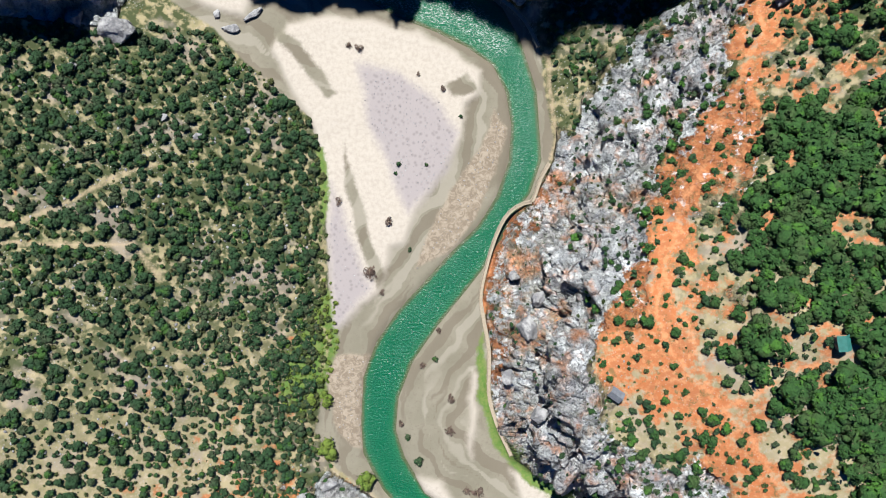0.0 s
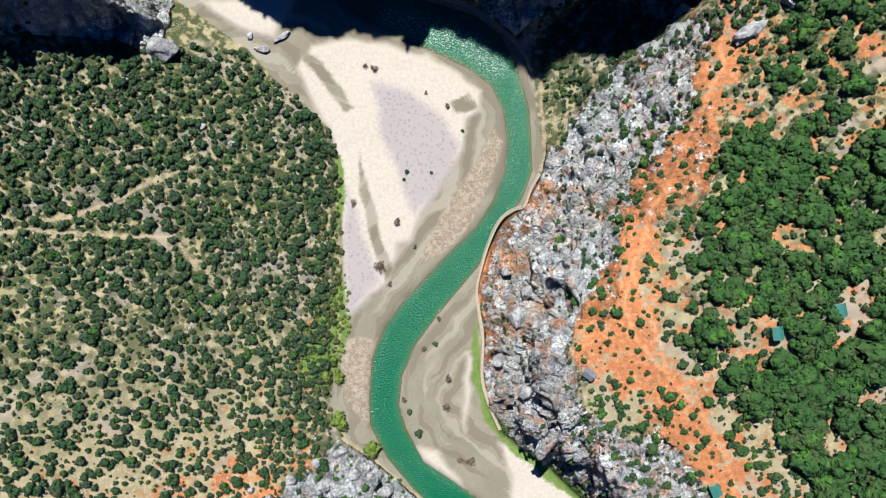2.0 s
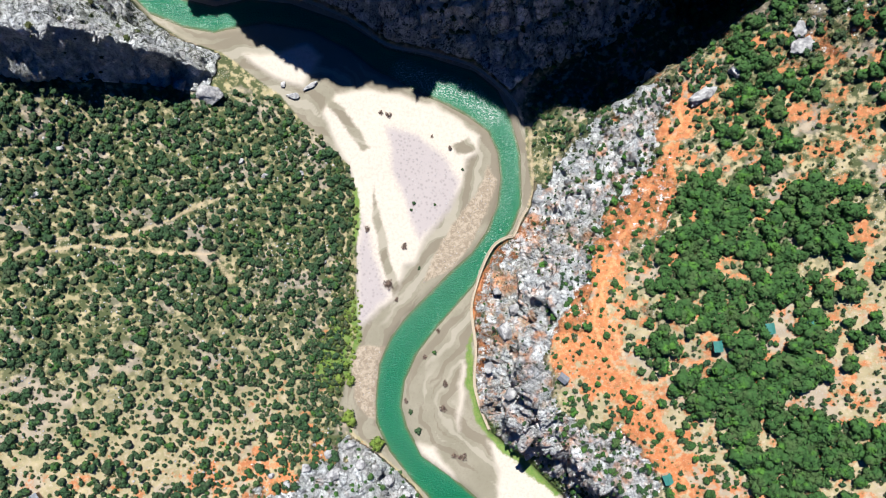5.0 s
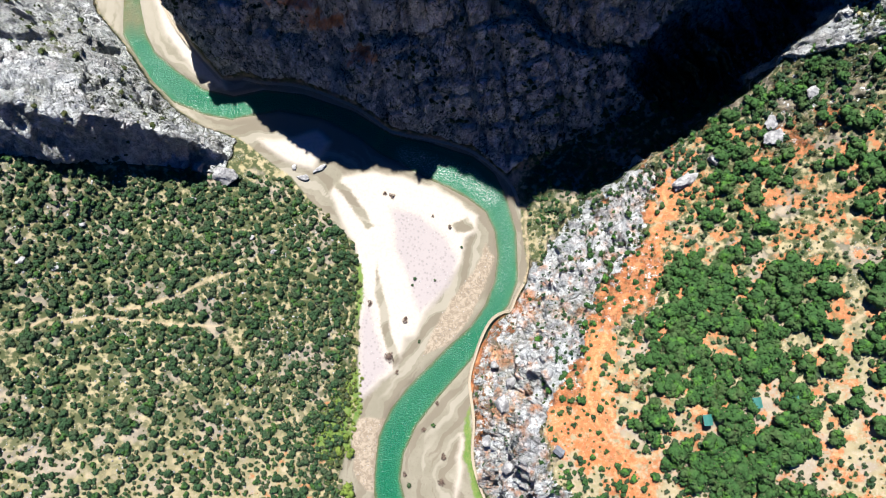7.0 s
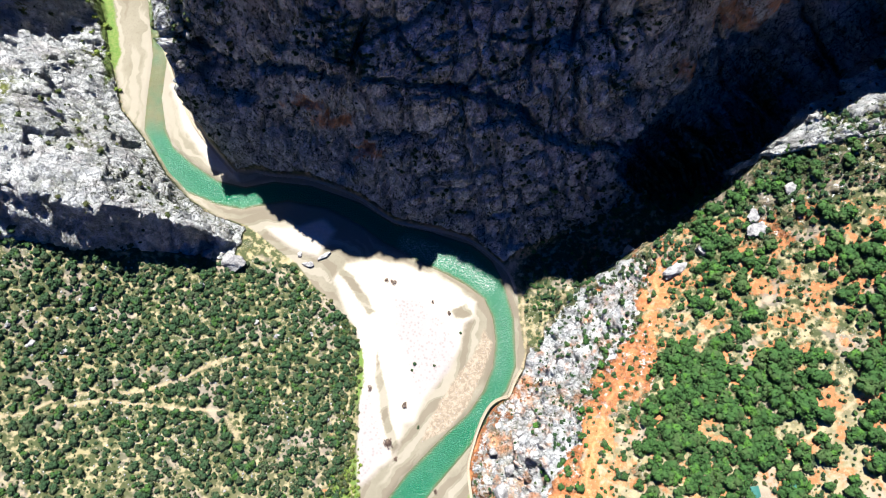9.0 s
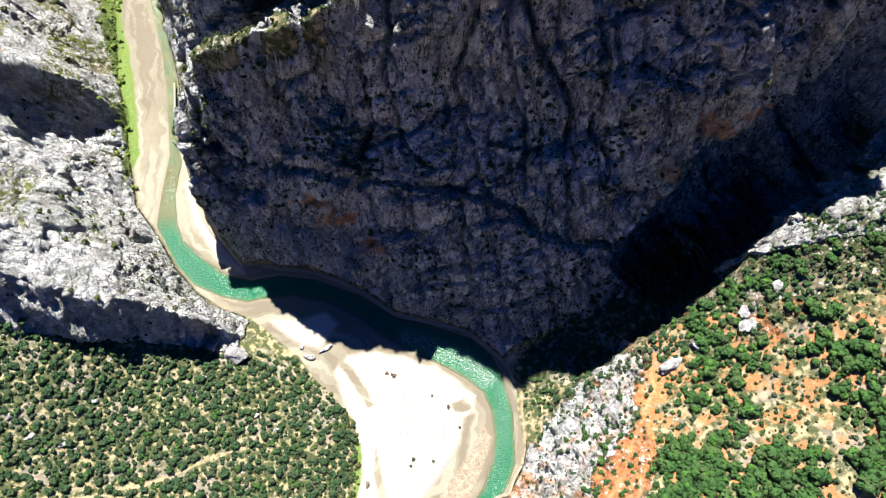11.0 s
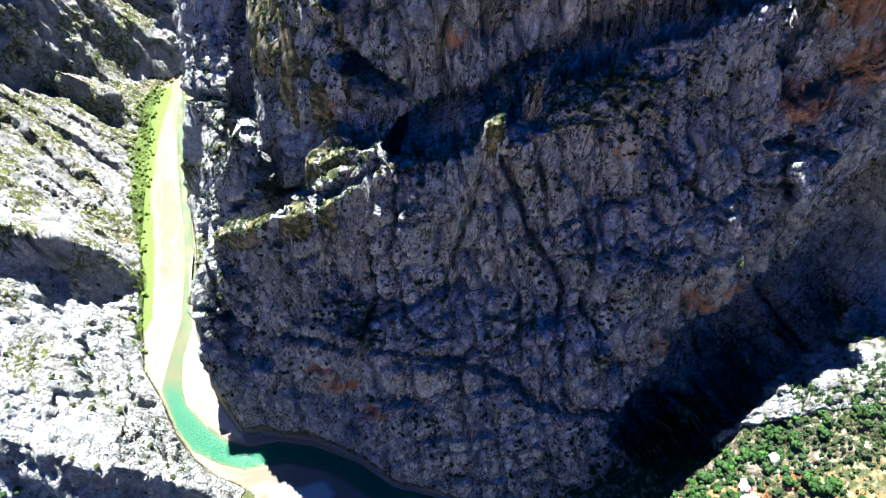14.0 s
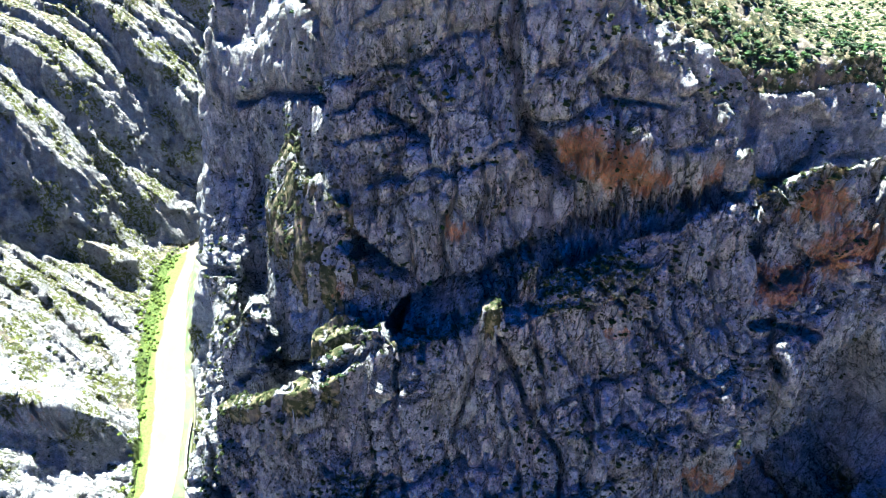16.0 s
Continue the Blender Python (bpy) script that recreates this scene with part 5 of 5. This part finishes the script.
plant_things("gravel_bush", SCRUBS, SCRUB, [(-9, -81, 2.2, 0), (-13, -72, 1.5, 50), (-3, -44, 1.5, 90), (-12, -5, 1.2, 130), (-16, 25, 1.3, 20), (-17, 22, 1.1, 60), (-6, 25, 0.9, 80), (6, 42, 0.9, 110), (7.4, 84.2, 2.4, 20)],
             "small green bush growing on river gravel", "bush", "green bushes on the gravel")


# ---- loose stones ----
def stone_kinds(count):
    kinds = []
    for k in range(count):
        r = np.random.default_rng(700 + k)
        v, f = ico_ball(1)
        kinds.append((v * r.uniform(0.6, 1.3, (len(v), 1)) * np.array([1, 0.8, 0.6]), f))
    return kinds


STONES = stone_kinds(5)
talus = scatter(14, 100, -118, 84, 1.9, lambda x, y: np.where(sample(sd_bed, x, y) < -1, 0.3, 0) * step(-9, 1, sample(sd_strip, x, y)), (0.12, 0.5), 61)
plant_stuff("talus", STONES, BOULDER, talus, "pale broken stones strewn over crag and red earth", "stones", 0.05)
slope_stones = scatter(-220, -46, -122, 70, 3.0, lambda x, y: np.where(sample(sd_bed, x, y) < -1, 1, 0) * step(0.5, 0.62, clump(x, y, 16, 23)), (0.2, 0.75), 62)
plant_stuff("slope_stones", STONES, BOULDER, slope_stones, "pale stones scattered between shrubs on dry earth", "stones", 0.02)
cobbles = scatter(-120, 70, -120, 95, 1.6, lambda x, y: np.where((sample(sd_bed, x, y) > 0.5) & (sample(sd_water, x, y) < -0.8), 0.75, 0) * step(-1.5, 2.5, np.maximum(sample(a_drift, x, y), sample(a_mauve, x, y))), (0.1, 0.34), 63)
plant_stuff("cobbles", STONES, BOULDER, cobbles, "grey cobbles on the gravel bars", "stones", 0.0)


# ---- boulders ----
def boulder(x, y, size, turn, seed, label, sink=0.35):
    """A weathered block: facets cut from a ball, then roughened."""
    r = np.random.default_rng(seed)
    v, f = ico_ball(4)
    for _ in range(16):
        n = r.normal(0, 1, 3)
        n /= np.linalg.norm(n)
        over = np.maximum(v @ n - r.uniform(0.55, 0.85), 0)
        v = v - over[:, None] * n * 0.92
    p = v * 2.3 + seed
    v = v * (1 + 0.30 * (ridged(p[:, 0], p[:, 1], p[:, 2], 3, seed)[:, None] - 0.5) + 0.12 * (fbm(p[:, 0] * 3, p[:, 1] * 3, p[:, 2] * 3, 3, seed)[:, None] - 0.5))
    v = v * (np.array(size) / 2)
    ob = new("boulder", mesh_np("boulder", v, f, [BOULDER], False))
    ob.matrix_world = pose(x, y, float(ground_at(x, y)[0]) + size[2] * (0.5 - sink), 0, 0, turn)
    return tagged(ob, label, "boulder", "boulders")


for n_, (bx, by, bs, bt) in enumerate((
        (-110, 70, (14, 11, 10), 10), (-123, 72, (7, 6, 6), 40), (-75, 73, (7, 3.6, 2.6), 5), (-67, 78, (9, 2.8, 2.4), 35), (-80, 78, (4, 2.5, 1.5), 80),
        (132, 87, (11, 7, 5), 20), (131, 94, (8, 6, 4.5), 60), (101, 71, (14, 7, 5.5), 38), (112, 80, (8, 6, 5), 10), (28, -31, (8, 11, 10), 15), (31, -21, (6, 5, 5), 60),
        (143, 104, (8, 6, 5), 70), (-169, 40, (4, 3, 2.5), 0), (-188, 21, (5, 4, 3), 40), (-176, 19, (6, 3.5, 3), 20), (-198, 29, (4, 3, 2.4), 70),
        (-123, 56, (4, 3.5, 3), 15), (-95, 40, (4, 3, 2.5), 50), (-84, 34, (4.5, 3, 2.6), 5), (-69, 36, (4, 3.4, 2.6), 30), (-62, 11, (2.6, 2.2, 2), 60), (-56, -4, (2.6, 2, 2), 20),
        (24, -14, (5, 4, 4), 10), (22, -48, (6, 5, 5), 50), (30, -56, (7, 6, 6), 25),
        (-58, -97, (6, 5, 4), 20), (-49, -91, (5, 4, 4), 70), (-40, -88, (7, 5, 5), 15), (-34, -95, (6, 6, 5), 40), (-27, -97, (5, 4, 4), 5), (-21, -103, (7, 5, 5), 60), (-13, -109, (5, 5, 4), 30),
        (-66, -104, (5, 4, 3), 80), (-46, -100, (8, 6, 5), 35), (-73, -100, (4, 3, 3), 10), (-33, -105, (7, 6, 5), 75))):
    boulder(bx, by, bs, bt, 500 + n_, "pale grey weathered limestone boulder" if n_ > 4 or n_ < 2 else "low pale rock slab on the wet gravel", 0.35 if n_ not in (2, 3, 4) else 0.3)


# ---- boardwalk ----
def strip_box(bm, a, b, width, thick):
    """A beam from a to b."""
    d = b - a
    side = Vector((-d.y, d.x, 0)).normalized() * width / 2
    up = Vector((0, 0, thick))
    corners = [bm.verts.new(p + s * side + h) for p in (a, b) for s in (-1, 1) for h in (Vector(), up)]
    for q in ((0, 1, 3, 2), (4, 6, 7, 5), (0, 2, 6, 4), (1, 5, 7, 3), (0, 4, 5, 1), (2, 3, 7, 6)):
        bm.faces.new([corners[i] for i in q])


def boardwalk(points, label):
    line = curve([(*p, 3.1) for p in points], 3.0)
    top = empty("boardwalk", pose(*line[0]), label, "boardwalk")
    inv = top.matrix_world.inverted()
    pts = [Vector(p) for p in line]
    for i, (a, b) in enumerate(zip(pts[:-1], pts[1:])):
        a, b = inv @ a, inv @ b
        bm = bmesh.new()
        strip_box(bm, a, b, 1.25, 0.1)
        part("deck", bm, TIMBER, top)
        side = Vector((-(b - a).y, (b - a).x, 0)).normalized() * 0.6
        for s in (-1, 1):
            bm = bmesh.new()
            strip_box(bm, a + s * side + Vector((0, 0, 1.0)), b + s * side + Vector((0, 0, 1.0)), 0.12, 0.08)
            part("rail", bm, TIMBER, top)
            bm = bmesh.new()
            foot = a + s * side - Vector((0, 0, 3.4))
            bmesh.ops.create_cone(bm, cap_ends=True, segments=6, radius1=0.09, radius2=0.08, depth=4.5, matrix=Matrix.Translation(foot + Vector((0, 0, 2.2))))
            part("post", bm, TIMBER, top)
    return top


boardwalk([(24, -78), (19, -67), (16, -56), (16, -41), (14, -29), (13, -21), (15, -11), (18, -1), (22, 7), (27, 11), (31, 12), (34, 20), (38, 27)],
          "pale timber boardwalk with rails along the crag's foot")
boardwalk([(33, 66), (29, 74), (22, 81), (8, 90.5), (-13, 95.5), (-32, 98.6), (-52, 110.4), (-79, 119.4), (-99, 120.4), (-110, 122.3)],
          "timber boardwalk on posts below the shaded cliff")
boardwalk([(-121, 120.6), (-137, 136.8), (-152.3, 156), (-167.4, 185.4), (-179.4, 214.6), (-187.4, 244.6)], "timber boardwalk on posts below the cliff's sunlit end")


# ---- cabins ----
def box(bm, x0, x1, y0, y1, z0, z1):
    v = [bm.verts.new((x, y, z)) for x in (x0, x1) for y in (y0, y1) for z in (z0, z1)]
    for q in ((0, 1, 3, 2), (4, 6, 7, 5), (0, 4, 5, 1), (2, 3, 7, 6), (0, 2, 6, 4), (1, 5, 7, 3)):
        bm.faces.new([v[i] for i in q])


def cabin(x, y, turn, roof_mat, label, w=2.6, l=3.3):
    z = float(ground_at(x, y)[0])
    top = empty("cabin", pose(x, y, z, 0, 0, turn), label, "cabin", "cabins on the plateau")
    h, ridge, eave = 2.4, 3.2, 0.35
    for name, b in (("front_wall", (-w / 2, w / 2, -l / 2, -l / 2 + 0.12)), ("back_wall", (-w / 2, w / 2, l / 2 - 0.12, l / 2)),
                    ("side_wall", (-w / 2, -w / 2 + 0.12, -l / 2 + 0.12, l / 2 - 0.12)), ("side_wall", (w / 2 - 0.12, w / 2, -l / 2 + 0.12, l / 2 - 0.12))):
        bm = bmesh.new()
        box(bm, *b, -1.2, h)
        part(name, bm, CABIN_WALL, top)
    for s in (-1, 1):
        bm = bmesh.new()
        a, b = Vector((0, 0, ridge)), Vector((s * (w / 2 + eave), 0, h - 0.25))
        y0, y1 = -l / 2 - eave, l / 2 + eave
        v = [bm.verts.new(p + Vector((0, yy, dz))) for p in (a, b) for yy in (y0, y1) for dz in (0, 0.07)]
        for q in ((0, 1, 3, 2), (4, 6, 7, 5), (0, 4, 5, 1), (2, 3, 7, 6), (0, 2, 6, 4), (1, 5, 7, 3)):
            bm.faces.new([v[i] for i in q])
        bmesh.ops.recalc_face_normals(bm, faces=bm.faces)
        part("roof_slope", bm, roof_mat, top)
    for s in (-1, 1):
        bm = bmesh.new()
        v = [bm.verts.new(p) for p in ((-w / 2, s * (l / 2 - 0.06), h), (w / 2, s * (l / 2 - 0.06), h), (0, s * (l / 2 - 0.06), ridge - 0.05))]
        bm.faces.new(v)
        bmesh.ops.solidify(bm, geom=bm.faces[:], thickness=0.1)
        part("gable", bm, CABIN_WALL, top)
    bm = bmesh.new()
    box(bm, -0.45, 0.45, -l / 2 - 0.04, -l / 2, 0, 2.0)
    part("door", bm, DARK, top, "dark door")
    bm = bmesh.new()
    box(bm, -w / 2 - 0.03, -w / 2, -0.5, 0.5, 1.0, 1.9)
    part("window", bm, DARK, top, "small dark window")
    return top


cabin(117.3, -19.3, 12, GREEN_ROOF, "small timber cabin with a teal-green metal roof")
cabin(99.1, -26.6, 10, GREEN_ROOF, "small timber cabin with a teal-green metal roof")
cabin(131.8, -17.7, 14, GREEN_ROOF, "small timber cabin with a teal-green metal roof")
cabin(87.2, -78.6, 25, GREEN_ROOF, "timber cabin with a green roof half hidden by trees")
cabin(47.5, -43.8, 55, GREY_ROOF, "small hut with a dark grey roof at the cliff's edge")
cabin(-159, -103, 35, GREY_ROOF, "small grey-roofed hut among the scrub")
